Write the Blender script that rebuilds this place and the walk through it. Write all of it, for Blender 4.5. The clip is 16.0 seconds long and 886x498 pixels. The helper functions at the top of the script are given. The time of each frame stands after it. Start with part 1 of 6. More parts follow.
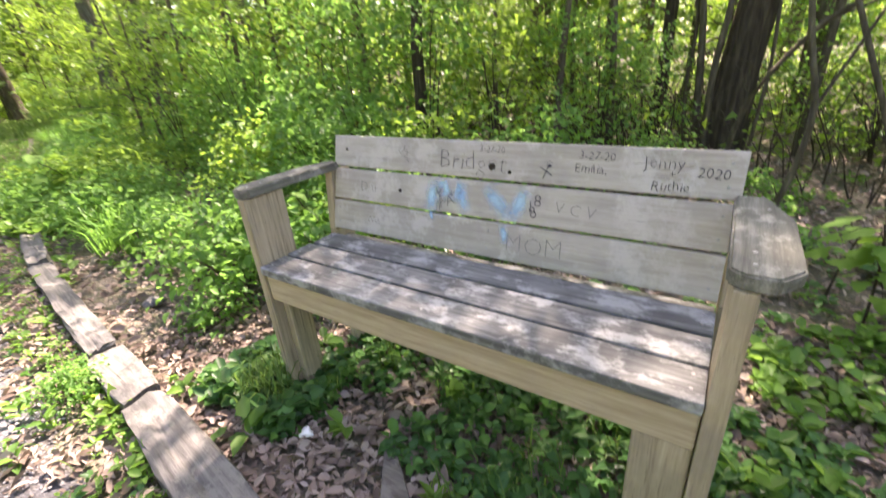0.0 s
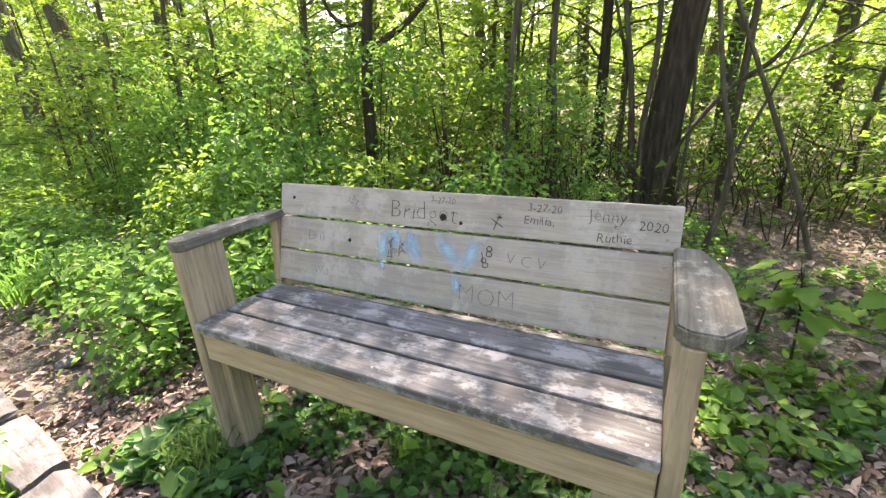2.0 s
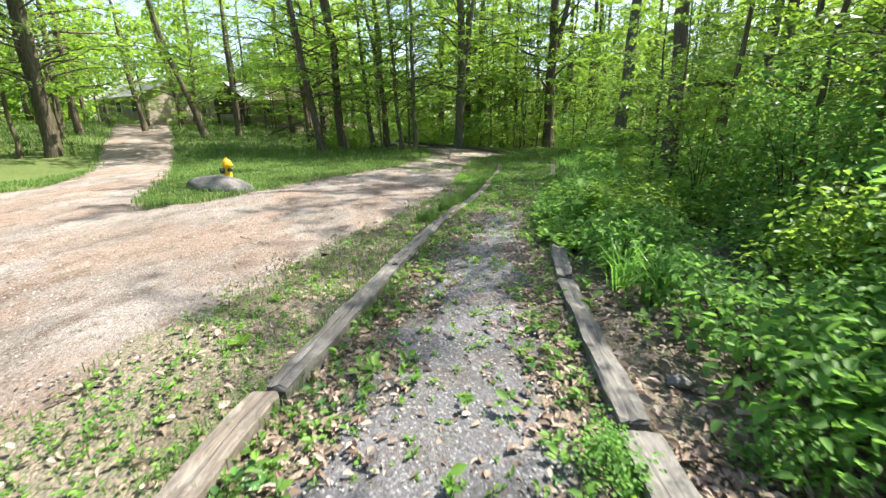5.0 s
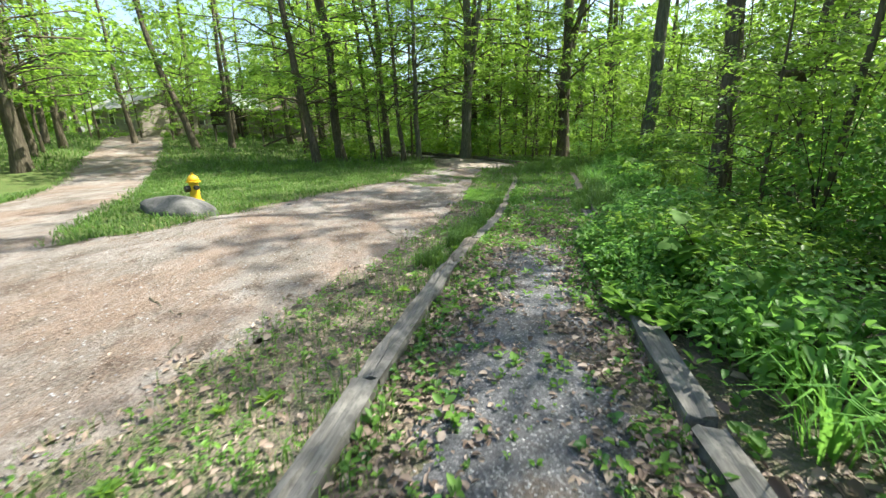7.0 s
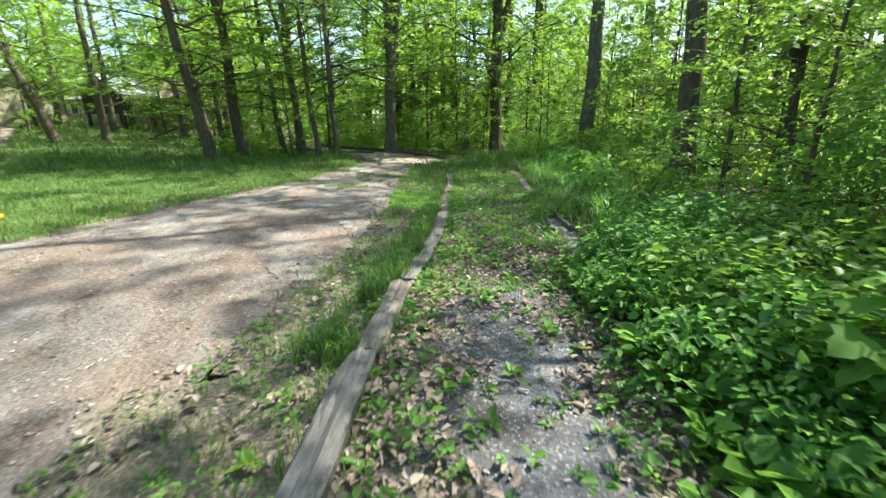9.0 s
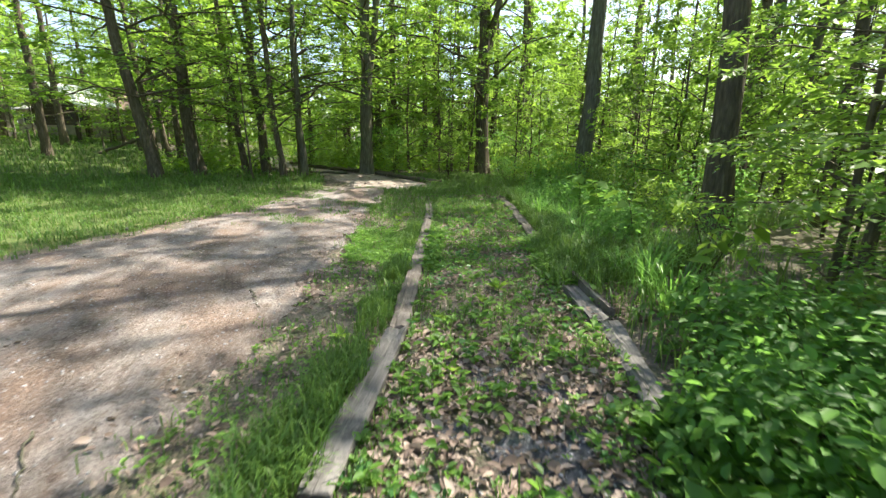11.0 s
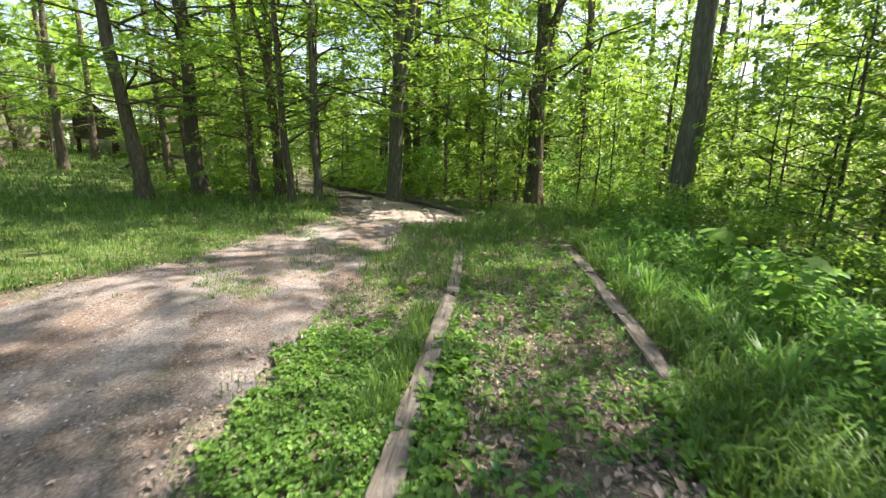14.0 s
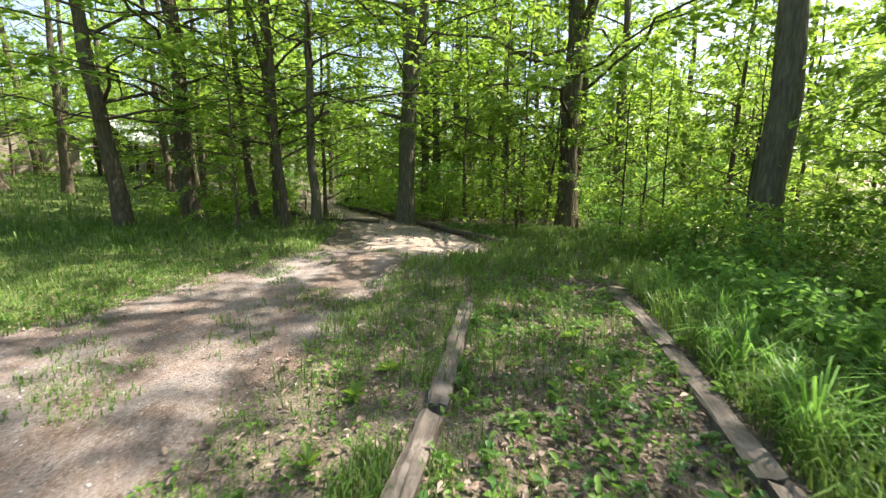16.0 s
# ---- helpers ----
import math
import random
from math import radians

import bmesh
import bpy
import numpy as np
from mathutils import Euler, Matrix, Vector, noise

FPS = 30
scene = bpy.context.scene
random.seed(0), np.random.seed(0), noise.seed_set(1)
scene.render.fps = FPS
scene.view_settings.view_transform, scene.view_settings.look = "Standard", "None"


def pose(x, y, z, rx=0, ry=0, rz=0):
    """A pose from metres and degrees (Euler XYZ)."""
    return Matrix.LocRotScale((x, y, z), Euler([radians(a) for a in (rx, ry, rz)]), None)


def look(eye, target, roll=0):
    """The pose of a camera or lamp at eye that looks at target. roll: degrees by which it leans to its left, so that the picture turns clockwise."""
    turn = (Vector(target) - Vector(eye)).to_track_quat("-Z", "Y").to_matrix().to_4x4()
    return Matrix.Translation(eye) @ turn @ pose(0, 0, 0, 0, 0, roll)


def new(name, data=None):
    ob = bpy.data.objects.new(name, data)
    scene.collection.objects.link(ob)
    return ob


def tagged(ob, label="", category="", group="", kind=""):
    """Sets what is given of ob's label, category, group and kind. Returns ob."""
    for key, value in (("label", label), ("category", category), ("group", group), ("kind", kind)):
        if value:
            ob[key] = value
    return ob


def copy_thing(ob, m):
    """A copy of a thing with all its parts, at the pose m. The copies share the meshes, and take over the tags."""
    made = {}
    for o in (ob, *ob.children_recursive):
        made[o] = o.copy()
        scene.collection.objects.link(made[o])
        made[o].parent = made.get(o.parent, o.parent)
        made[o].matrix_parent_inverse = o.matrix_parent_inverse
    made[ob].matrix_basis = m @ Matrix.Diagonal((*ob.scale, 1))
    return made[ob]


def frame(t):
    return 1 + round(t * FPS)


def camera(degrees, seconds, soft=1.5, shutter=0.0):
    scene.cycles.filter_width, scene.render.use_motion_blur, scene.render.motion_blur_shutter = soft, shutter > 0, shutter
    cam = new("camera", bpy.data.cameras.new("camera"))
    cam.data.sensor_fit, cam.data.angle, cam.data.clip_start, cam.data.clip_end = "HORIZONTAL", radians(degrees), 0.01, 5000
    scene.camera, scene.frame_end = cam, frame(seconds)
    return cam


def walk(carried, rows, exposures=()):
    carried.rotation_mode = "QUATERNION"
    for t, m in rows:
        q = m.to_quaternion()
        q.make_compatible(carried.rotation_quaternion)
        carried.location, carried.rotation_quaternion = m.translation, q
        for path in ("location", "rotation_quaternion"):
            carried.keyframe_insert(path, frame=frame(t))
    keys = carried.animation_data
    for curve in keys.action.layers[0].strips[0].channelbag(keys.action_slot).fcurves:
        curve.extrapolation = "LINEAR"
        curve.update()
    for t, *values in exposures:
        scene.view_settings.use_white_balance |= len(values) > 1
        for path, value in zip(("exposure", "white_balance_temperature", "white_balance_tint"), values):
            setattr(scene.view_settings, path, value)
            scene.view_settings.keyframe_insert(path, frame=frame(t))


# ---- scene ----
cam = camera(92.3, 16.0, soft=1.4, shutter=0.35)
PATH = [
    (0, (0.039, -0.021, 1.4), (-1.002, 1.473, 0.573), -4.8),
    (0.5, (0.0, 0.029, 1.371), (-0.887, 1.447, 0.275), -6.3),
    (1, (0.009, 0.027, 1.388), (-0.87, 1.599, 0.518), -3.4),
    (1.5, (0.024, 0.016, 1.427), (-0.827, 1.7, 0.763), -2.0),
    (2, (0.02, 0.019, 1.43), (-0.853, 1.688, 0.757), -2.9),
    (2.5, (0.004, 0.022, 1.42), (-0.94, 1.65, 0.745), -2.8),
    (3, (-0.001, 0.015, 1.419), (-1.091, 1.553, 0.75), -2.8),
    (3.5, (-0.07, -0.07, 1.425), (-1.431, 1.24, 0.772), -1.2),
    (3.8, (-0.231, -0.121, 1.436), (-1.815, 0.897, 0.764), 0.5),
    (4, (-0.362, -0.204, 1.423), (-2.083, 0.591, 0.786), 0.6),
    (4.2, (-0.478, -0.286, 1.441), (-2.307, 0.27, 0.853), 0.3),
    (4.5, (-0.645, -0.366, 1.426), (-2.544, -0.121, 0.85), 0.2),
    (4.7, (-0.792, -0.391, 1.394), (-2.707, -0.327, 0.821), -0.0),
    (6.8, (-2.803, -0.439, 1.353), (-4.737, -0.45, 0.841), -0.8),
    (7, (-3.007, -0.417, 1.334), (-4.941, -0.405, 0.824), -0.9),
    (7.5, (-3.511, -0.351, 1.323), (-5.443, -0.286, 0.81), -0.1),
    (8, (-4.038, -0.36, 1.335), (-5.963, -0.21, 0.815), -0.6),
    (8.5, (-4.517, -0.277, 1.306), (-6.435, -0.068, 0.779), -1.2),
    (9, (-5.158, -0.244, 1.219), (-7.055, 0.093, 0.681), -0.6),
    (9.5, (-5.675, -0.166, 1.172), (-7.551, 0.253, 0.619), -0.6),
    (9.7, (-5.865, -0.137, 1.164), (-7.75, 0.267, 0.631), -0.3),
    (11.8, (-7.921, 0.508, 1.323), (-9.83, 0.924, 0.897), 0.5),
    (12, (-8.137, 0.569, 1.321), (-10.05, 0.96, 0.889), 0.6),
    (12.5, (-8.696, 0.638, 1.288), (-10.613, 1.011, 0.856), 2.4),
    (13, (-9.25, 0.773, 1.297), (-11.174, 1.144, 0.9), 2.1),
    (13.5, (-9.78, 0.913, 1.313), (-11.721, 1.217, 0.941), 2.4),
    (14, (-10.318, 1.012, 1.345), (-12.271, 1.238, 0.978), 1.8),
    (14.5, (-10.829, 1.151, 1.35), (-12.79, 1.327, 0.995), 2.0),
    (15, (-11.348, 1.249, 1.358), (-13.312, 1.417, 1.02), 1.3),
    (15.5, (-11.801, 1.43, 1.351), (-13.778, 1.551, 1.072), 0.7),
    (16, (-12.277, 1.54, 1.348), (-14.254, 1.634, 1.061), 1.0),
]
walk(cam, [(t, look(eye, target, roll)) for t, eye, target, roll in PATH], [(0, 2.55, 7500, 30), (3.0, 2.5, 7500, 30), (3.5, 2.2, 7350, 26), (4.6, 1.76, 6800, 13), (7, 1.56, 6500, 6), (8.5, 1.64, 6400, 3), (9.5, 1.74, 6500, 5), (12, 1.74, 6900, 15), (14, 1.82, 7000, 17), (16, 1.76, 7050, 17)])

# ---- world, sun ----
SUN_AZ, SUN_EL = radians(107), radians(57)
to_sun = Vector((math.cos(SUN_AZ) * math.cos(SUN_EL), math.sin(SUN_AZ) * math.cos(SUN_EL), math.sin(SUN_EL)))
world = bpy.data.worlds.new("sky")
scene.world = world
world.use_nodes = True
wn = world.node_tree.nodes
sky = wn.new("ShaderNodeTexSky")
sky.sky_type, sky.sun_disc = "NISHITA", False
sky.sun_elevation, sky.sun_rotation = SUN_EL, math.pi / 2 - SUN_AZ
sky.air_density, sky.dust_density, sky.ozone_density = 1.0, 2.0, 1.0
world.node_tree.links.new(sky.outputs[0], wn["Background"].inputs[0])
wn["Background"].inputs[1].default_value = 0.125
sun = new("sun", bpy.data.lights.new("sun", "SUN"))
sun.data.energy, sun.data.angle, sun.data.color = 5.0, radians(0.6), (1.0, 0.95, 0.86)
sun.matrix_world = look(to_sun * 60, (0, 0, 0))

RNG = np.random.default_rng(7)

# ---- materials ----


def mat(name):
    m = bpy.data.materials.new(name)
    m.use_nodes = True
    nt = m.node_tree
    nt.nodes.clear()
    out = nt.nodes.new("ShaderNodeOutputMaterial")
    return m, nt, out


def nd(nt, kind, **inputs):
    n = nt.nodes.new(kind)
    for k, v in inputs.items():
        n.inputs[k.replace("_", " ")].default_value = v
    return n


def mapping(nt, scale=(1, 1, 1), coords="Object"):
    tc = nt.nodes.new("ShaderNodeTexCoord")
    mp = nt.nodes.new("ShaderNodeMapping")
    mp.inputs["Scale"].default_value = scale
    nt.links.new(tc.outputs[coords], mp.inputs[0])
    return mp.outputs[0]


def noise_of(nt, vec, scale, detail=4.0, rough=0.6):
    n = nd(nt, "ShaderNodeTexNoise", Scale=scale, Detail=detail, Roughness=rough)
    nt.links.new(vec, n.inputs["Vector"])
    return n.outputs["Fac"]


def ramp(nt, fac, stops):
    r = nt.nodes.new("ShaderNodeValToRGB")
    el = r.color_ramp.elements
    while len(el) < len(stops):
        el.new(0.5)
    for e, (p, c) in zip(el, stops):
        e.position, e.color = p, (*c, 1)
    nt.links.new(fac, r.inputs[0])
    return r.outputs[0]


def mixc(nt, fac, a, b, blend="MIX"):
    m = nt.nodes.new("ShaderNodeMix")
    m.data_type, m.blend_type = "RGBA", blend
    for sock, v in ((m.inputs[0], fac), (m.inputs[6], a), (m.inputs[7], b)):
        if isinstance(v, (int, float)):
            sock.default_value = v
        elif isinstance(v, tuple):
            sock.default_value = (*v, 1)
        else:
            nt.links.new(v, sock)
    return m.outputs[2]


def bump(nt, height, strength, dist):
    b = nd(nt, "ShaderNodeBump", Strength=strength, Distance=dist)
    nt.links.new(height, b.inputs["Height"])
    return b.outputs[0]


def surface(nt, out, colour, rough=0.8, normal=None, metallic=0.0, spec=0.3):
    p = nd(nt, "ShaderNodeBsdfPrincipled", Roughness=rough, Metallic=metallic)
    p.inputs["Specular IOR Level"].default_value = spec
    if isinstance(colour, tuple):
        p.inputs["Base Color"].default_value = (*colour, 1)
    else:
        nt.links.new(colour, p.inputs["Base Color"])
    if normal is not None:
        nt.links.new(normal, p.inputs["Normal"])
    nt.links.new(p.outputs[0], out.inputs[0])
    return p


def leaf_material(name, dark, light, glow, share=0.5, gloss=0.45):
    """Thin leaf: diffuse above, light coming through, a faint waxy gloss; each leaf its own tint."""
    m, nt, out = mat(name)
    geo = nt.nodes.new("ShaderNodeNewGeometry")
    col = ramp(nt, geo.outputs["Random Per Island"], [(0.0, dark), (0.6, light), (1.0, tuple(0.55 * a + 0.45 * b for a, b in zip(light, glow)))])
    p = nd(nt, "ShaderNodeBsdfPrincipled", Roughness=gloss)
    p.inputs["Specular IOR Level"].default_value = 0.25
    nt.links.new(col, p.inputs["Base Color"])
    tr = nt.nodes.new("ShaderNodeBsdfTranslucent")
    nt.links.new(mixc(nt, 0.65, col, glow), tr.inputs[0])
    mx = nt.nodes.new("ShaderNodeMixShader")
    mx.inputs[0].default_value = share
    nt.links.new(p.outputs[0], mx.inputs[1])
    nt.links.new(tr.outputs[0], mx.inputs[2])
    nt.links.new(mx.outputs[0], out.inputs[0])
    return m


LEAF_CANOPY = leaf_material("canopy_leaf", (0.058, 0.125, 0.024), (0.115, 0.215, 0.038), (0.34, 0.54, 0.058), 0.56, 0.40)
LEAF_YOUNG = leaf_material("young_leaf", (0.062, 0.14, 0.028), (0.125, 0.24, 0.044), (0.36, 0.56, 0.068), 0.56, 0.40)
LEAF_SHRUB = leaf_material("shrub_leaf", (0.055, 0.14, 0.036), (0.11, 0.24, 0.058), (0.26, 0.52, 0.09), 0.52, 0.48)
LEAF_WEED = leaf_material("weed_leaf", (0.055, 0.13, 0.028), (0.11, 0.23, 0.045), (0.26, 0.48, 0.07), 0.45)
LEAF_IVY = leaf_material("ivy_leaf", (0.035, 0.10, 0.03), (0.06, 0.16, 0.045), (0.16, 0.36, 0.07), 0.35, 0.35)
GRASS = leaf_material("grass_blade", (0.04, 0.095, 0.022), (0.08, 0.165, 0.036), (0.23, 0.38, 0.07), 0.38)
LEAF_BROAD = leaf_material("broad_leaf", (0.07, 0.16, 0.03), (0.12, 0.24, 0.045), (0.32, 0.54, 0.07), 0.5, 0.68)
LILY = leaf_material("lily_blade", (0.06, 0.17, 0.032), (0.115, 0.28, 0.05), (0.26, 0.52, 0.085), 0.45, 0.4)
DRYGRASS = leaf_material("dry_grass", (0.20, 0.17, 0.08), (0.30, 0.26, 0.13), (0.40, 0.36, 0.18), 0.3)
DEAD = leaf_material("dead_leaf", (0.105, 0.074, 0.055), (0.27, 0.205, 0.162), (0.50, 0.43, 0.37), 0.12, 0.7)


def bark(name, dark, light, moss, scale=1.0):
    m, nt, out = mat(name)
    v = mapping(nt, (9 * scale, 9 * scale, 1.6 * scale))
    n1 = noise_of(nt, v, 2.2, 6, 0.65)
    n2 = noise_of(nt, mapping(nt), 0.9, 3)
    c = ramp(nt, n1, [(0.32, dark), (0.68, light)])
    c = mixc(nt, ramp(nt, n2, [(0.52, (0, 0, 0)), (0.72, (0.6, 0.6, 0.6))]), c, moss)
    rg = nd(nt, "ShaderNodeTexVoronoi", Scale=2.6, Randomness=1.0)
    nt.links.new(v, rg.inputs["Vector"])
    c = mixc(nt, ramp(nt, rg.outputs["Distance"], [(0.15, (0, 0, 0)), (0.75, (0.55, 0.55, 0.55))]), c, dark)
    hh = nt.nodes.new("ShaderNodeMath")
    hh.operation = "SUBTRACT"
    nt.links.new(n1, hh.inputs[0])
    nt.links.new(rg.outputs["Distance"], hh.inputs[1])
    surface(nt, out, c, 0.92, bump(nt, hh.outputs[0], 0.8, 0.03), spec=0.12)
    return m


BARK = bark("bark", (0.06, 0.05, 0.036), (0.19, 0.165, 0.115), (0.12, 0.14, 0.07))
BARK_GREY = bark("bark_grey", (0.07, 0.068, 0.046), (0.205, 0.2, 0.145), (0.17, 0.19, 0.11))
BARK_DARK = bark("bark_dark", (0.035, 0.028, 0.02), (0.115, 0.094, 0.066), (0.07, 0.085, 0.04))
TWIG = bark("twig", (0.05, 0.04, 0.03), (0.12, 0.095, 0.07), (0.08, 0.09, 0.05), 4)


def wood(name, dark, mid, light, stain, along="X", gloss=0.8, worn=None):
    """Weathered softwood: long grain, blotches, pale worn patches, fine cracks."""
    m, nt, out = mat(name)
    sc = {"X": (1.2, 26, 26), "Y": (26, 1.2, 26), "Z": (26, 26, 1.2)}[along]
    info = nt.nodes.new("ShaderNodeObjectInfo")
    tc = nt.nodes.new("ShaderNodeTexCoord")
    add = nt.nodes.new("ShaderNodeVectorMath")
    add.operation = "MULTIPLY_ADD"
    nt.links.new(info.outputs["Random"], add.inputs[0])
    add.inputs[1].default_value = (7, 5, 3)
    nt.links.new(tc.outputs["Object"], add.inputs[2])
    mp = nt.nodes.new("ShaderNodeMapping")
    mp.inputs["Scale"].default_value = sc
    nt.links.new(add.outputs[0], mp.inputs[0])
    g1 = noise_of(nt, mp.outputs[0], 2.0, 5, 0.7)
    g2 = noise_of(nt, mp.outputs[0], 9.0, 3, 0.6)
    blot = noise_of(nt, add.outputs[0], 5.0, 4, 0.6)
    c = ramp(nt, g1, [(0.28, dark), (0.5, mid), (0.74, light)])
    c = mixc(nt, ramp(nt, blot, [(0.45, (0, 0, 0)), (0.70, (0.75, 0.75, 0.75))]), c, stain)
    if worn:
        c = mixc(nt, ramp(nt, noise_of(nt, mapping(nt, (1.0, 1.6, 1.0) if along == "X" else (1.6, 1.0, 1.0)), 6.5, 6, 0.75), [(0.50, (0, 0, 0)), (0.60, (0.9, 0.9, 0.9))]), c, worn)
    c = mixc(nt, ramp(nt, g2, [(0.28, (0.4, 0.4, 0.4)), (0.40, (0, 0, 0))]), c, tuple(0.5 * a for a in dark))
    h = nt.nodes.new("ShaderNodeMath")
    h.operation = "ADD"
    nt.links.new(g1, h.inputs[0])
    nt.links.new(g2, h.inputs[1])
    surface(nt, out, c, gloss, bump(nt, h.outputs[0], 0.28, 0.005), spec=0.2)
    return m


WOOD_SEAT = wood("seat_wood", (0.062, 0.062, 0.059), (0.14, 0.141, 0.134), (0.28, 0.283, 0.268), (0.07, 0.07, 0.067), worn=(0.34, 0.345, 0.33))
WOOD_BACK = wood("back_wood", (0.31, 0.275, 0.228), (0.42, 0.382, 0.328), (0.51, 0.468, 0.41), (0.31, 0.285, 0.248), worn=(0.50, 0.468, 0.42))
WOOD_APRON = wood("apron_wood", (0.27, 0.20, 0.125), (0.44, 0.35, 0.235), (0.54, 0.445, 0.315), (0.38, 0.30, 0.20))
WOOD_POST = wood("post_wood", (0.15, 0.115, 0.07), (0.37, 0.30, 0.20), (0.50, 0.415, 0.29), (0.26, 0.22, 0.16), "Z")
WOOD_ARM = wood("arm_wood", (0.07, 0.069, 0.056), (0.14, 0.137, 0.113), (0.25, 0.245, 0.205), (0.085, 0.083, 0.066), "Y", worn=(0.29, 0.285, 0.245))
TIMBER = wood("timber_wood", (0.06, 0.057, 0.053), (0.115, 0.11, 0.103), (0.20, 0.19, 0.178), (0.08, 0.077, 0.07), worn=(0.17, 0.163, 0.15))
TIMBER_TAN = wood("timber_tan", (0.066, 0.055, 0.045), (0.128, 0.11, 0.093), (0.21, 0.185, 0.158), (0.092, 0.079, 0.066), worn=(0.185, 0.166, 0.145))


def earth(name, a, b, c, fleck, s1=0.8, s2=14.0, speck=60.0, bumpd=0.02):
    """Ground: broad patches of a and b, finer patches of c, small flecks."""
    m, nt, out = mat(name)
    v = mapping(nt)
    n1, n2 = noise_of(nt, v, s1, 5, 0.65), noise_of(nt, v, s2, 5, 0.7)
    vo = nd(nt, "ShaderNodeTexVoronoi", Scale=speck)
    nt.links.new(v, vo.inputs["Vector"])
    col = ramp(nt, n1, [(0.36, a), (0.64, b)])
    col = mixc(nt, ramp(nt, n2, [(0.44, (0, 0, 0)), (0.66, (0.85, 0.85, 0.85))]), col, c)
    sep = nt.nodes.new("ShaderNodeSeparateColor")
    nt.links.new(vo.outputs["Color"], sep.inputs[0])
    col = mixc(nt, ramp(nt, sep.outputs[0], [(0.70, (0, 0, 0)), (0.98, (0.5, 0.5, 0.5))]), col, fleck)
    h = nt.nodes.new("ShaderNodeMath")
    h.operation = "MULTIPLY_ADD"
    nt.links.new(vo.outputs["Distance"], h.inputs[0])
    h.inputs[1].default_value = -0.6
    nt.links.new(n2, h.inputs[2])
    surface(nt, out, col, 0.95, bump(nt, h.outputs[0], 0.7, bumpd), spec=0.12)
    return m


SOIL = earth("forest_soil", (0.10, 0.083, 0.065), (0.175, 0.152, 0.125), (0.065, 0.088, 0.036), (0.27, 0.21, 0.155), 1.1, 11, 48, 0.035)
LAWN = earth("meadow_soil", (0.045, 0.08, 0.02), (0.075, 0.115, 0.032), (0.13, 0.13, 0.055), (0.12, 0.17, 0.05), 0.5, 7, 40)


def mixed_earth(name, base, patches, fleck, bumpd, bumps=1.0, stretch=(1, 1, 1)):
    """Packed ground: a base ramp, then patches (colour, scale, from, to, amount), grit and clods."""
    m, nt, out = mat(name)
    v, vs = mapping(nt), mapping(nt, stretch)
    grit = noise_of(nt, v, 38.0, 6, 0.75)
    clod = noise_of(nt, v, 7.0, 5, 0.7)
    col = ramp(nt, noise_of(nt, vs, 0.9, 6, 0.7), base)
    for c, sc, lo, hi, amt in patches:
        col = mixc(nt, ramp(nt, noise_of(nt, vs, sc, 6, 0.72), [(lo, (0, 0, 0)), (hi, (amt, amt, amt))]), col, c)
    vo = nd(nt, "ShaderNodeTexVoronoi", Scale=85.0, Randomness=1.0)
    nt.links.new(v, vo.inputs["Vector"])
    sep = nt.nodes.new("ShaderNodeSeparateColor")
    nt.links.new(vo.outputs["Color"], sep.inputs[0])
    col = mixc(nt, ramp(nt, sep.outputs[0], [(0.72, (0, 0, 0)), (0.98, (0.55, 0.55, 0.55))]), col, fleck)
    col = mixc(nt, ramp(nt, grit, [(0.36, (0.6, 0.6, 0.6)), (0.52, (0, 0, 0))]), col, tuple(0.45 * a for a in base[0][1]))
    h = nt.nodes.new("ShaderNodeMath")
    h.operation = "MULTIPLY_ADD"
    nt.links.new(clod, h.inputs[0])
    h.inputs[1].default_value = 1.6
    nt.links.new(grit, h.inputs[2])
    surface(nt, out, col, 0.96, bump(nt, h.outputs[0], bumps, bumpd), spec=0.1)
    return m


DIRT = mixed_earth("road_dirt", [(0.36, (0.15, 0.128, 0.11)), (0.50, (0.235, 0.21, 0.19)), (0.66, (0.32, 0.295, 0.275))],
                   [((0.245, 0.168, 0.125), 0.6, 0.45, 0.58, 0.72), ((0.125, 0.088, 0.066), 2.2, 0.51, 0.62, 0.8), ((0.34, 0.31, 0.28), 1.6, 0.55, 0.68, 0.6), ((0.085, 0.085, 0.045), 1.3, 0.60, 0.70, 0.7)], (0.38, 0.35, 0.31), 0.03, 1.0, (0.7, 1.3, 1))
GRAVEL = mixed_earth("path_gravel", [(0.34, (0.095, 0.095, 0.10)), (0.55, (0.145, 0.146, 0.155)), (0.74, (0.205, 0.205, 0.215))],
                     [((0.13, 0.10, 0.075), 1.1, 0.50, 0.64, 0.8), ((0.10, 0.105, 0.06), 3.2, 0.57, 0.70, 0.6)], (0.36, 0.36, 0.37), 0.022, 1.0)
TRAIL = earth("trail_dirt", (0.20, 0.17, 0.14), (0.29, 0.255, 0.22), (0.22, 0.165, 0.12), (0.42, 0.38, 0.34), 0.7, 6, 60, 0.012)
STONE = earth("boulder_stone", (0.12, 0.115, 0.11), (0.175, 0.17, 0.16), (0.085, 0.085, 0.075), (0.22, 0.21, 0.20), 2.5, 12, 60, 0.02)
PEBBLE = earth("pebble_stone", (0.22, 0.22, 0.23), (0.40, 0.395, 0.39), (0.30, 0.28, 0.26), (0.5, 0.49, 0.48), 9, 30, 90, 0.004)


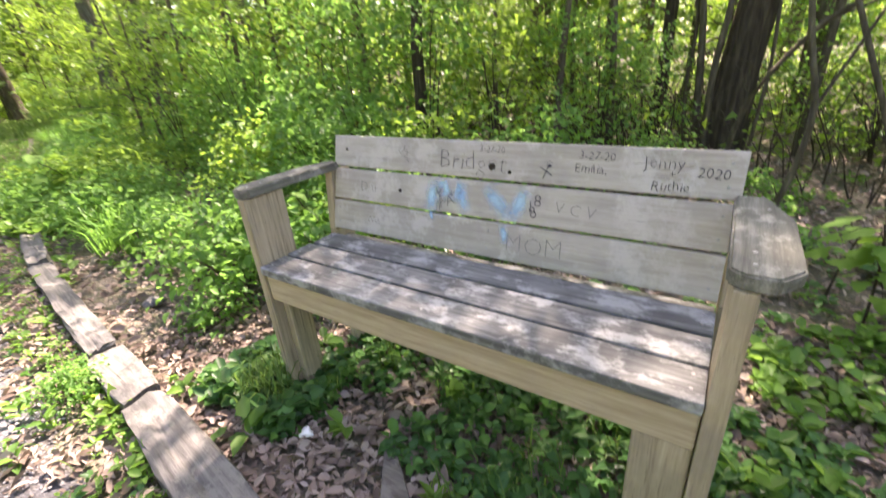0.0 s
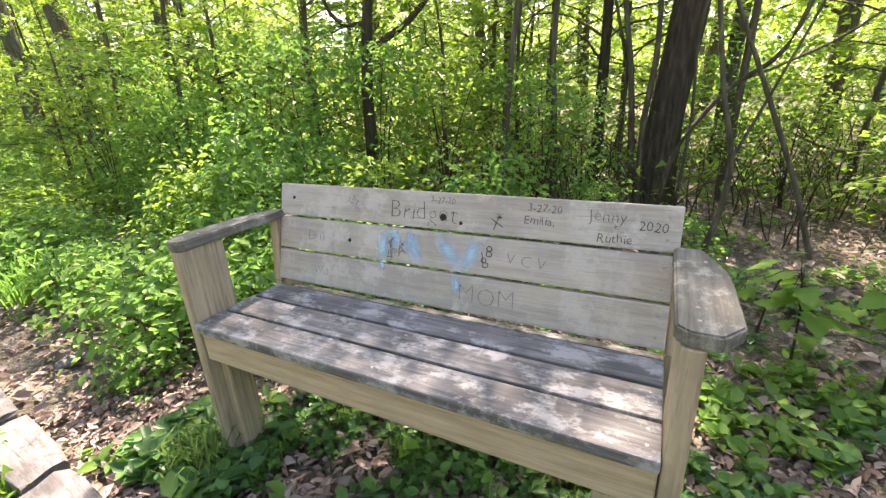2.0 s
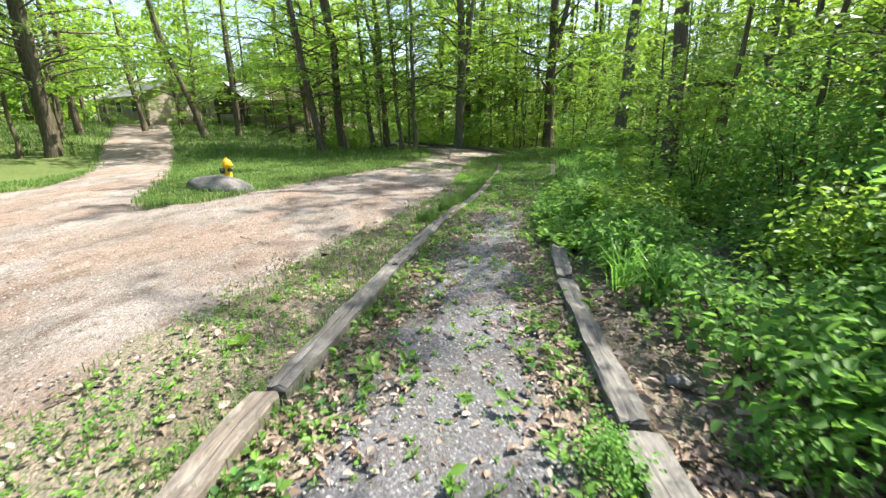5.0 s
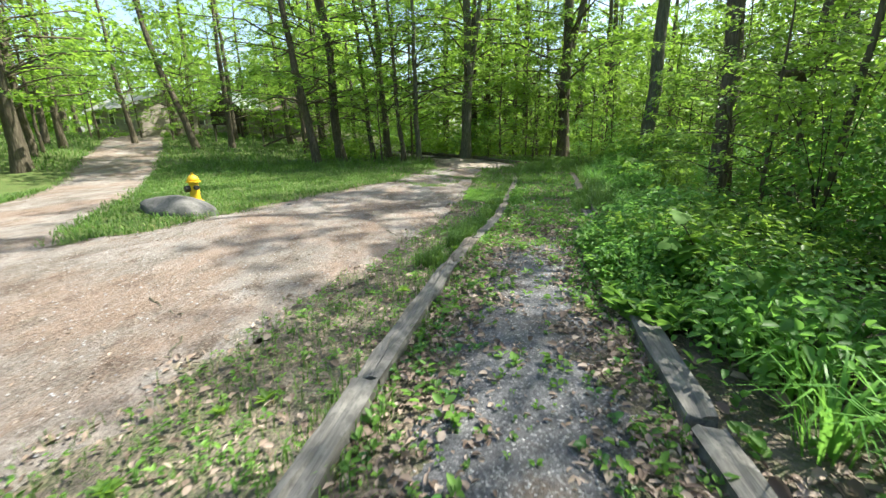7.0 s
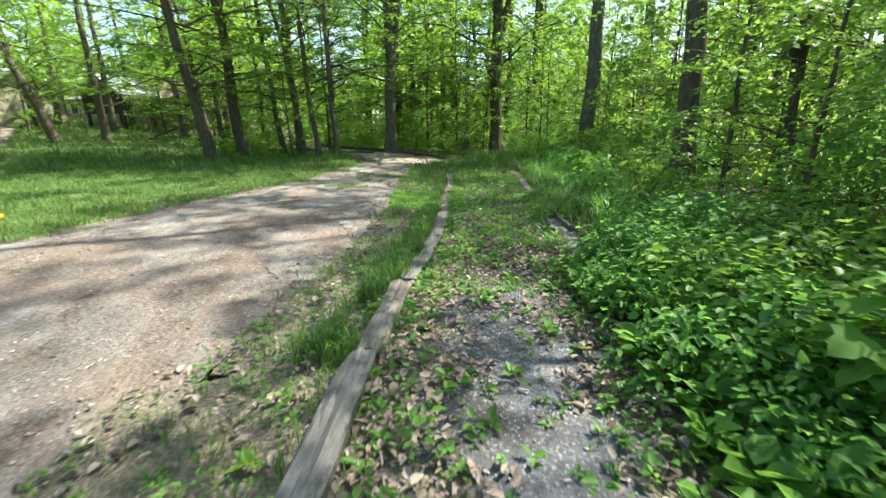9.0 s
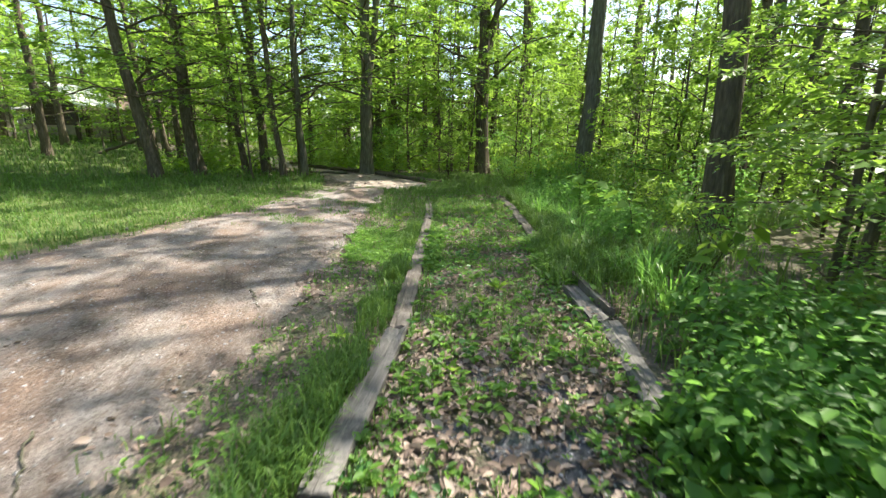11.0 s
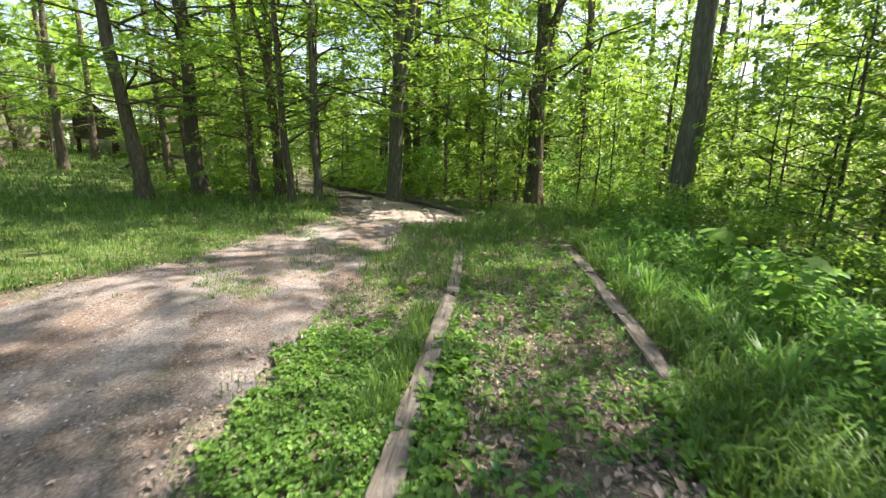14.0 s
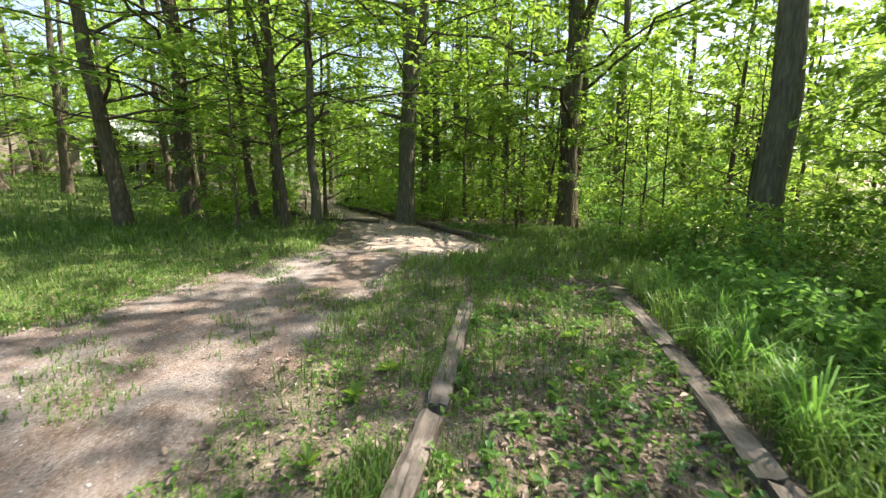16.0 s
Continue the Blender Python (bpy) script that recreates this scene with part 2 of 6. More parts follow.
def paint(name, colour, rough=0.5, var=0.25, scale=8.0, metallic=0.0):
    m, nt, out = mat(name)
    n = noise_of(nt, mapping(nt), scale, 5, 0.65)
    c = ramp(nt, n, [(0.3, tuple(x * (1 - var) for x in colour)), (0.7, tuple(min(1, x * (1 + var)) for x in colour))])
    surface(nt, out, c, rough, bump(nt, n, 0.25, 0.01), metallic)
    return m


YELLOW = paint("yellow_paint", (0.72, 0.46, 0.03), 0.45)
BLACK = paint("black_paint", (0.03, 0.03, 0.03), 0.5)
STEEL = paint("screw_steel", (0.35, 0.34, 0.33), 0.45, 0.2, 30, 0.8)
SIDING = paint("cabin_siding", (0.30, 0.265, 0.215), 0.8, 0.3, 3)
DARKWOOD = paint("dark_boards", (0.06, 0.045, 0.035), 0.85, 0.3, 3)
ROOF_GREY = paint("grey_roofing", (0.27, 0.265, 0.26), 0.6, 0.2, 2)
ROOF_RED = paint("faded_red_roofing", (0.30, 0.20, 0.17), 0.7, 0.2, 2)
METAL_ROOF = paint("metal_roofing", (0.62, 0.63, 0.65), 0.4, 0.12, 2)
WHITE = paint("white_trim", (0.75, 0.74, 0.70), 0.6, 0.1, 4)
INK = paint("marker_ink", (0.075, 0.07, 0.075), 0.7, 0.5, 60)
PENCIL = paint("pencil_line", (0.20, 0.19, 0.18), 0.7, 0.4, 60)
PAPER = paint("crumpled_paper", (0.80, 0.79, 0.77), 0.8, 0.1, 30)
HOLE = paint("knot_hole", (0.03, 0.022, 0.016), 0.9, 0.2, 80)

sp_m, sp_nt, sp_out = mat("sky_blue_spray")
at_n = sp_nt.nodes.new("ShaderNodeAttribute")
at_n.attribute_name = "core"
gr = noise_of(sp_nt, mapping(sp_nt, (6, 40, 40)), 6.0, 4, 0.7)
mm = sp_nt.nodes.new("ShaderNodeMath")
mm.operation = "MULTIPLY"
sp_nt.links.new(at_n.outputs["Fac"], mm.inputs[0])
sp_nt.links.new(ramp(sp_nt, gr, [(0.3, (0.35, 0.35, 0.35)), (0.6, (1, 1, 1))]), mm.inputs[1])
sp_t = sp_nt.nodes.new("ShaderNodeBsdfTransparent")
sp_d = nd(sp_nt, "ShaderNodeBsdfDiffuse", Color=(0.40, 0.66, 0.86, 1))
sp_x = sp_nt.nodes.new("ShaderNodeMixShader")
sp_nt.links.new(ramp(sp_nt, mm.outputs[0], [(0.03, (0, 0, 0)), (0.8, (0.72, 0.72, 0.72))]), sp_x.inputs[0])
sp_nt.links.new(sp_t.outputs[0], sp_x.inputs[1])
sp_nt.links.new(sp_d.outputs[0], sp_x.inputs[2])
sp_nt.links.new(sp_x.outputs[0], sp_out.inputs[0])
SPRAY = sp_m

# ---- mesh tools ----


def np_mesh(name, verts, faces, material, smooth=False):
    """A mesh from arrays: verts (n, 3), faces (m, 3 or 4)."""
    verts = np.asarray(verts, dtype=np.float32)
    faces = np.asarray(faces, dtype=np.int32)
    me = bpy.data.meshes.new(name)
    k = faces.shape[1]
    me.vertices.add(len(verts))
    me.vertices.foreach_set("co", verts.ravel())
    me.loops.add(faces.size)
    me.loops.foreach_set("vertex_index", faces.ravel())
    me.polygons.add(len(faces))
    me.polygons.foreach_set("loop_start", np.arange(0, faces.size, k, dtype=np.int32))
    me.polygons.foreach_set("loop_total", np.full(len(faces), k, dtype=np.int32))
    if smooth:
        me.polygons.foreach_set("use_smooth", np.ones(len(faces), dtype=bool))
    me.update(calc_edges=True)
    me.validate()
    me.materials.append(material)
    return me


def part(name, bm, material, parent, label="", smooth=False):
    """Links a bmesh (or a ready mesh) as one mesh object under a thing or a part."""
    if isinstance(bm, bpy.types.Mesh):
        me = bm
    else:
        me = bpy.data.meshes.new(name)
        bm.to_mesh(me)
        bm.free()
        me.materials.append(material)
        if smooth:
            for p in me.polygons:
                p.use_smooth = True
    ob = new(name, me)
    if parent is not None:
        ob.parent = parent
    if label:
        tagged(ob, label)
    return ob


def empty(name, m, label, category, group=""):
    ob = new(name)
    ob.empty_display_size = 0.1
    ob.matrix_world = m
    return tagged(ob, label, category, group)


def box(x0, x1, y0, y1, z0, z1, bevel=0.004, bm=None, cuts=0):
    """A bevelled board."""
    bm = bm or bmesh.new()
    vs = [bm.verts.new((x, y, z)) for x in (x0, x1) for y in (y0, y1) for z in (z0, z1)]
    fs = [bm.faces.new([vs[i] for i in q]) for q in ((0, 1, 3, 2), (4, 6, 7, 5), (0, 4, 5, 1), (2, 3, 7, 6), (0, 2, 6, 4), (1, 5, 7, 3))]
    if bevel:
        es = list({e for f in fs for e in f.edges})
        bmesh.ops.bevel(bm, geom=es, offset=bevel, segments=2, affect="EDGES", profile=0.6)
    bmesh.ops.recalc_face_normals(bm, faces=bm.faces)
    return bm


def tubes(paths, sides=6):
    """Tapered tubes along paths [(points (n,3), radii (n,)), ...] as vertex and quad arrays."""
    V, F, base = [], [], 0
    ang = np.arange(sides) * 2 * math.pi / sides
    for pts, rad in paths:
        pts, rad = np.asarray(pts, float), np.asarray(rad, float)
        n = len(pts)
        tan = np.gradient(pts, axis=0)
        tan /= np.linalg.norm(tan, axis=1, keepdims=True) + 1e-9
        ref = np.where(np.abs(tan[:, 2:3]) > 0.9, np.array([[1.0, 0, 0]]), np.array([[0, 0, 1.0]]))
        u = np.cross(tan, ref)
        u /= np.linalg.norm(u, axis=1, keepdims=True) + 1e-9
        w = np.cross(tan, u)
        ring = pts[:, None, :] + rad[:, None, None] * (np.cos(ang)[None, :, None] * u[:, None, :] + np.sin(ang)[None, :, None] * w[:, None, :])
        V.append(ring.reshape(-1, 3))
        i, j = np.meshgrid(np.arange(n - 1), np.arange(sides), indexing="ij")
        a, b = base + i * sides + j, base + i * sides + (j + 1) % sides
        F.append(np.stack([a, b, b + sides, a + sides], -1).reshape(-1, 4))
        base += n * sides
    return np.concatenate(V), np.concatenate(F)


def unit(v):
    return v / (np.linalg.norm(v, axis=-1, keepdims=True) + 1e-9)


def leaf_arrays(centre, along, up, length, width, rich=False, fold=0.25):
    """Leaves as vertex and quad arrays: a pointed blade folded at its midrib (rich: with rounded shoulders; None: the plainest, for far crowns)."""
    n = len(centre)
    a = unit(along)
    s = unit(np.cross(up, a))
    u = np.cross(a, s)
    L, W = np.asarray(length).reshape(-1, 1), np.asarray(width).reshape(-1, 1)
    if rich is None:
        v = np.stack([centre + s * W * 0.5, centre + a * L - u * L * 0.1, centre - s * W * 0.5], 1)
        return v.reshape(-1, 3), np.arange(n * 3).reshape(-1, 3)
    if not rich:
        v = np.stack([centre, centre + a * L * 0.45 + s * W * 0.5 + u * W * fold, centre + a * L - u * L * 0.12, centre + a * L * 0.45 - s * W * 0.5 + u * W * fold], 1)
        f = np.arange(n * 4).reshape(-1, 4)
        tri = np.concatenate([f[:, [0, 1, 2]], f[:, [0, 2, 3]]])
        return v.reshape(-1, 3), tri
    tip = centre + a * L - u * L * 0.15
    side = []
    for sg in (1, -1):
        side += [centre + a * L * 0.20 + sg * s * W * 0.40 + u * W * fold, centre + a * L * 0.60 + sg * s * W * 0.42 + u * W * fold * 0.8]
    v = np.stack([centre, tip, *side], 1)
    f = np.arange(n)[:, None] * 6
    tri = np.concatenate([f + np.array([[0, 2, 3]]), f + np.array([[0, 3, 1]]), f + np.array([[0, 1, 5]]), f + np.array([[0, 5, 4]])])
    return v.reshape(-1, 3), tri


def blade_arrays(root, lean, height, width, bend=0.5):
    """Grass blades: a quad and a tip, bending over towards lean."""
    n = len(root)
    h, w = np.asarray(height).reshape(-1, 1), np.asarray(width).reshape(-1, 1)
    up = np.array([[0, 0, 1.0]])
    s = unit(np.cross(lean + 1e-6, np.broadcast_to(up, lean.shape))) * w * 0.5
    b = np.asarray(bend).reshape(-1, 1) if np.ndim(bend) else bend
    m1 = root + up * h * 0.5 + lean * h * 0.16 * b
    m2 = root + up * h * (0.88 - 0.15 * b) + lean * h * 0.5 * b
    tip = root + up * h * (1.0 - 0.42 * b) + lean * h * 1.0 * b
    v = np.stack([root - s, root + s, m1 + s, m1 - s, m2 + s * 0.75, m2 - s * 0.75, tip], 1)
    f = np.arange(n)[:, None] * 7
    tri = np.concatenate([f + np.array([[0, 1, 2]]), f + np.array([[0, 2, 3]]), f + np.array([[3, 2, 4]]), f + np.array([[3, 4, 5]]), f + np.array([[5, 4, 6]])])
    return v.reshape(-1, 3), tri


def fnoise(x, y, s, seed=0.0):
    """Cheap smooth noise on arrays, about -1 to 1."""
    return (np.sin(x * s * 1.7 + 1.3 + seed) * np.cos(y * s * 1.3 - 0.7 + seed * 2) + 0.6 * np.sin(x * s * 3.9 - y * s * 2.3 + seed * 3) + 0.4 * np.cos(x * s * 6.1 + y * s * 7.3 + seed)) / 1.6


def smooth(t):
    t = np.clip(t, 0, 1)
    return t * t * (3 - 2 * t)


def terrain(x, y):
    x, y = np.asarray(x, float), np.asarray(y, float)
    s = -(x + 3) * 0.8 - y * 0.6
    z = 1.9 * smooth((s - 17) / 38) * smooth((-y - 3) / 9)
    z = z + 0.22 * smooth((-x - 17) / 8)
    off = np.minimum(np.abs(y - row_mid(x)), 3.0) / 3.0
    return z + 0.035 * fnoise(x, y, 0.55) * off


LEFT_ROW = [(3.0, -2.0), (-0.3, -1.72), (-2.04, -1.48), (-3.03, -1.24), (-5.08, -0.82), (-7.4, -0.30), (-9.54, 0.42), (-10.52, 0.68), (-12.57, 1.14), (-14.75, 1.64), (-16.9, 2.05), (-20, 2.4)]
RIGHT_ROW = [(3.0, -0.25), (-0.95, 0.285), (-2.45, 0.48), (-3.42, 0.60), (-4.7, 0.77), (-5.8, 1.02), (-8.2, 1.50), (-9.22, 1.93), (-10.68, 2.20), (-12.64, 2.77), (-15.42, 3.57), (-17.0, 3.97), (-20, 4.6)]


def on_row(row, x):
    xs, ys = zip(*sorted(row))
    return np.interp(x, xs, ys)


def row_mid(x):
    return 0.5 * (on_row(LEFT_ROW, x) + on_row(RIGHT_ROW, x))


def inside(poly, x, y):
    """Signed distance to a polygon, positive inside."""
    p = np.array(poly, float)
    d2, ins = np.full(x.shape, 1e9), np.zeros(x.shape, bool)
    for (x0, y0), (x1, y1) in zip(p, np.roll(p, -1, 0)):
        ex, ey = x1 - x0, y1 - y0
        t = np.clip(((x - x0) * ex + (y - y0) * ey) / (ex * ex + ey * ey), 0, 1)
        d2 = np.minimum(d2, (x - x0 - t * ex) ** 2 + (y - y0 - t * ey) ** 2)
        cross = (y0 > y) != (y1 > y)
        ins ^= cross & (x < (x1 - x0) * (y - y0) / (y1 - y0 + 1e-12) + x0)
    return np.where(ins, 1, -1) * np.sqrt(d2)


ROAD = [(16, -2.6), (2, -2.5), (-2.6, -2.4), (-4.3, -2.15), (-5.5, -1.8), (-7.1, -1.25), (-8.3, -0.75), (-10.3, -0.22), (-12, 0.12), (-13.9, 0.42), (-16.2, 0.78), (-18.3, 1.25), (-20.8, 1.5),
        (-20.6, -0.45), (-18.6, -1.6), (-16, -2.15), (-14, -3.4), (-11.8, -4.1), (-9.8, -4.75), (-8.6, -5.6), (-9.8, -6.5), (-13.7, -8.1), (-28, -16.1), (-42, -24.5), (-55, -33), (-56, -37), (-42, -29), (-24, -17.6), (-15.4, -11.8), (-12, -10.3), (-4, -9.5), (16, -9.5)]
TRAIL_POLY = [(-19.6, 0.7), (-20.6, 2.9), (-22.3, 2.7), (-25.2, 1.0), (-28.6, -0.4), (-35, -3.1), (-46, -6.0), (-46, -7.6), (-34.5, -4.9), (-27, -2.0), (-24.6, -0.5), (-22.4, -0.1)]


def sheet(name, x0, x1, y0, y1, step, lift, field, material, label, category=""):
    """A piece of ground where field(x, y) > 0; it follows the terrain and thins out to nothing at its rim."""
    xs, ys = np.arange(x0, x1 + step / 2, step), np.arange(y0, y1 + step / 2, step)
    X, Y = np.meshgrid(xs, ys, indexing="ij")
    nx, ny = X.shape
    i, j = np.meshgrid(np.arange(nx - 1), np.arange(ny - 1), indexing="ij")
    a = i * ny + j
    F = np.stack([a, a + ny, a + ny + 1, a + 1], -1).reshape(-1, 4)
    x, y = X.ravel(), Y.ravel()
    f = field(x, y)
    F = F[(f[F] > 0).any(1)]
    used, inv = np.unique(F, return_inverse=True)
    F, x, y = inv.reshape(-1, 4), x[used], y[used]
    for _ in range(3):
        f = field(x, y)
        e = step * 0.2
        gx, gy = (field(x + e, y) - f) / e, (field(x, y + e) - f) / e
        g2 = gx * gx + gy * gy + 1e-6
        move = np.where(f < 0, np.clip(-f / g2, 0, step * 0.7 / np.sqrt(g2)), 0)
        x, y = x + gx * move, y + gy * move
    f = field(x, y)
    z = terrain(x, y) - 0.024 + (lift + 0.024) * smooth(f / 0.22)
    ob = new(name, np_mesh(name, np.stack([x, y, z], 1), F, material, True))
    return tagged(ob, label, category or name, kind="structure")


# ---- ground ----
def ground_mesh():
    xs = np.concatenate([-np.geomspace(3000, 62, 14), np.arange(-60, 20.1, 0.8), np.geomspace(22, 3000, 14)])
    ys = np.concatenate([-np.geomspace(3000, 47, 14), np.arange(-45, 40.1, 0.8), np.geomspace(42, 3000, 14)])
    X, Y = np.meshgrid(xs, ys, indexing="ij")
    nx, ny = X.shape
    i, j = np.meshgrid(np.arange(nx - 1), np.arange(ny - 1), indexing="ij")
    a = i * ny + j
    F = np.stack([a, a + ny, a + ny + 1, a + 1], -1).reshape(-1, 4)
    return np_mesh("ground", np.stack([X, Y, terrain(X, Y) - 0.02], -1).reshape(-1, 3), F, SOIL, True)


tagged(new("ground", ground_mesh()), "brown forest floor of soil, moss and old leaf litter", "ground", kind="structure")


def meadow_field(x, y):
    far = np.interp(x, [-30, -22, -20.6, -18.6, -16, -14, -11.8, -9.8], [-1.5, -0.6, -0.6, -1.8, -2.3, -3.5, -4.2, -4.8])
    edge = np.minimum(far + 0.15 * fnoise(x, y, 1.5) - y, -inside(ROAD, x, y))
    return np.minimum(np.minimum(edge, -7.5 - x), x + 29 - 1.2 * (y + 4) * (y < -4))


def path_field(x, y):
    a = y - on_row(LEFT_ROW, x) - 0.22 - 0.36 * np.abs(fnoise(x, y, 2.6)) - 0.08 * np.abs(fnoise(x, y, 9))
    b = on_row(RIGHT_ROW, x) - 0.17 - 0.36 * np.abs(fnoise(x, y, 2.2, 1)) - 0.08 * np.abs(fnoise(x, y, 8)) - y
    return np.minimum(np.minimum(a, b), x + 8.9 + 0.9 * fnoise(x, y, 2.4, 4))


sheet("meadow", -62, -7.5, -48, 0, 0.4, 0.006, meadow_field, LAWN, "green grass meadow with dappled shade beside the road", "grass")
sheet("road", -56, 16, -37, 2, 0.16, 0.016, lambda x, y: inside(ROAD, x, y) - 0.08 + 0.22 * fnoise(x, y, 1.6) + 0.12 * fnoise(x, y, 5, 2), DIRT, "pale packed dirt road with reddish needle drift", "dirt road")
sheet("path", -10.5, 3, -2, 3, 0.08, 0.010, path_field, GRAVEL, "grey gravel footpath between old timbers", "footpath")
sheet("trail", -46, -19.4, -8, 3.2, 0.2, 0.014, lambda x, y: inside(TRAIL_POLY, x, y) + 0.15 * fnoise(x, y, 1.8, 5), TRAIL, "narrow dirt trail bending into the woods", "trail")

# ---- bench ----
BX, BY, SEAT, LEN, DEPTH = -1.46, 0.85, 0.68, 1.55, 0.398
LEAN = 0.112 / 0.42


def text_mesh(body, size, thin=-0.0):
    cu = bpy.data.curves.new("lettering", "FONT")
    cu.body, cu.size, cu.offset, cu.resolution_u = body, size, thin, 2
    tmp = bpy.data.objects.new("lettering", cu)
    scene.collection.objects.link(tmp)
    me = bpy.data.meshes.new_from_object(tmp.evaluated_get(bpy.context.evaluated_depsgraph_get()))
    bpy.data.objects.remove(tmp)
    return me


def stroke_mesh(name, pts, width, material):
    """A flat painted stroke in the x-z plane, soft towards its edges."""
    p = np.array(pts, float)
    t = unit(np.gradient(p, axis=0))
    s = np.stack([-t[:, 1], t[:, 0]], 1) * width / 2
    rows = [p - s, p, p + s]
    V = np.concatenate([np.stack([r[:, 0], np.zeros(len(p)), r[:, 1]], 1) for r in rows])
    n = len(p)
    F = [(k * n + i, k * n + i + 1, (k + 1) * n + i + 1, (k + 1) * n + i) for k in (0, 1) for i in range(n - 1)]
    me = np_mesh(name, V, F, material)
    at = me.attributes.new("core", "FLOAT", "POINT")
    core = np.zeros(3 * n, dtype=np.float32)
    core[n + 0:2 * n] = 1
    core[n], core[2 * n - 1] = 0.3, 0.3
    at.data.foreach_set("value", core)
    return me


def back_pose(x, up, proud=0.0015):
    """On the front of the backrest: x along the bench, up along the boards."""
    ang = math.degrees(math.atan(LEAN))
    c, s = math.cos(math.radians(ang)), math.sin(math.radians(ang))
    return pose(x, DEPTH + up * s - proud * c, 0.02 + up * c + proud * s, 0, 0, 0) @ pose(0, 0, 0, -ang, 0, 0)


def screw(parent, x, y, z, m=None):
    bm = bmesh.new()
    bmesh.ops.create_cone(bm, cap_ends=True, segments=8, radius1=0.005, radius2=0.004, depth=0.002)
    ob = part("screw", bm, STEEL, parent)
    ob.matrix_local = m if m is not None else pose(x, y, z)
    return ob


def build_bench():
    b = empty("bench", pose(BX, BY, SEAT), "weathered grey wooden bench with carved and painted graffiti", "bench")
    gap, w = 0.009, (DEPTH - 0.012 + 0.02) / 3
    for i in range(3):
        y = -0.02 + i * (w + gap * 0.5)
        part("seat_board", box(-0.004 * (i % 2), LEN, y, y + w - gap, -0.036, 0.0 - 0.001 * i, 0.006), WOOD_SEAT, b)
        for x in (0.03, LEN - 0.03, LEN * 0.5):
            screw(b, x, y + w * 0.3, 0.0005), screw(b, x, y + w * 0.7, 0.0005)
    part("front_rail", box(0.001, LEN - 0.001, 0.0, 0.036, -0.160, -0.038, 0.005), WOOD_APRON, b, "pale tan front rail, less weathered")
    part("rear_rail", box(0.002, LEN - 0.002, DEPTH + 0.05, DEPTH + 0.085, -0.16, -0.04, 0.005), WOOD_SEAT, b)
    part("middle_brace", box(LEN / 2 - 0.02, LEN / 2 + 0.02, 0.04, DEPTH + 0.045, -0.15, -0.04, 0.004), WOOD_POST, b)
    for x0, x1 in ((-0.047, -0.002), (LEN + 0.002, LEN + 0.047)):
        part("front_post", box(x0, x1, -0.008, 0.172, -SEAT - 0.02, 0.277, 0.006), WOOD_POST, b)
        part("rear_post", box(x0, x1, 0, 0.12, -0.0, 0.277, 0.006), WOOD_POST, b).matrix_local = pose(0, DEPTH + 0.01, 0) @ Matrix.Shear("XY", 4, (0, LEAN))
        part("rear_leg", box(x0, x1, DEPTH + 0.012, DEPTH + 0.13, -SEAT - 0.02, -0.003, 0.006), WOOD_POST, b)
    part("inner_leg", box(0.001, 0.042, 0.038, 0.128, -SEAT - 0.02, -0.04, 0.005), WOOD_POST, b)
    part("inner_leg", box(LEN - 0.135, LEN - 0.001, 0.003, 0.040, -SEAT - 0.02, -0.162, 0.005), WOOD_POST, b)
    bw, bg = 0.1345, 0.0095
    for i in range(3):
        up = i * (bw + bg)
        x0, x1 = (-0.002, LEN + 0.004) if i == 2 else (0.001, LEN - 0.002)
        ob = part("back_board", box(x0, x1, 0.0, 0.034, 0.0, bw, 0.005), WOOD_BACK, b)
        ob.matrix_local = back_pose(0, up, 0)
        for x in (0.04, LEN - 0.03, LEN * 0.52):
            for dz in (0.035, 0.1):
                if i < 2 or x > 0.3:
                    screw(b, 0, 0, 0, back_pose(x, up + dz) @ pose(0, 0, 0, 90))
    for sx in (0, 1):
        bm = bmesh.new()
        wd, y0, y1, ch = (0.122 if sx else 0.105), -0.010, DEPTH + 0.085, 0.036
        prof = [(0, y1), (0, y0 + ch * 0.6), (ch * 0.7, y0), (wd - ch * 1.1, y0), (wd, y0 + ch * 1.5), (wd, y1 - 0.16), (wd - 0.05, y1)]
        lo = [bm.verts.new((x, y, 0.279)) for x, y in prof]
        hi = [bm.verts.new((x, y, 0.315)) for x, y in prof]
        bm.faces.new(lo), bm.faces.new(list(reversed(hi)))
        for k in range(len(prof)):
            bm.faces.new((lo[k], hi[k], hi[(k + 1) % len(prof)], lo[(k + 1) % len(prof)]))
        bmesh.ops.recalc_face_normals(bm, faces=bm.faces)
        bmesh.ops.bevel(bm, geom=list(bm.edges), offset=0.005, segments=2, affect="EDGES")
        ob = part("armrest", bm, WOOD_ARM, b, "lichen-grey armrest with clipped corners")
        ob.matrix_local = pose(LEN - 0.012, 0, 0) if sx else Matrix.Translation((0.012, 0, 0)) @ Matrix.Diagonal((-1, 1, 1, 1))
        for dx, dy in ((0.03, 0.04), (0.03, 0.10), (0.06, 0.38)):
            screw(b, (LEN + dx) if sx else -dx, dy, 0.3155)
    # marker writing and knots on the backrest
    row = [0.0, bw + bg, 2 * (bw + bg)]
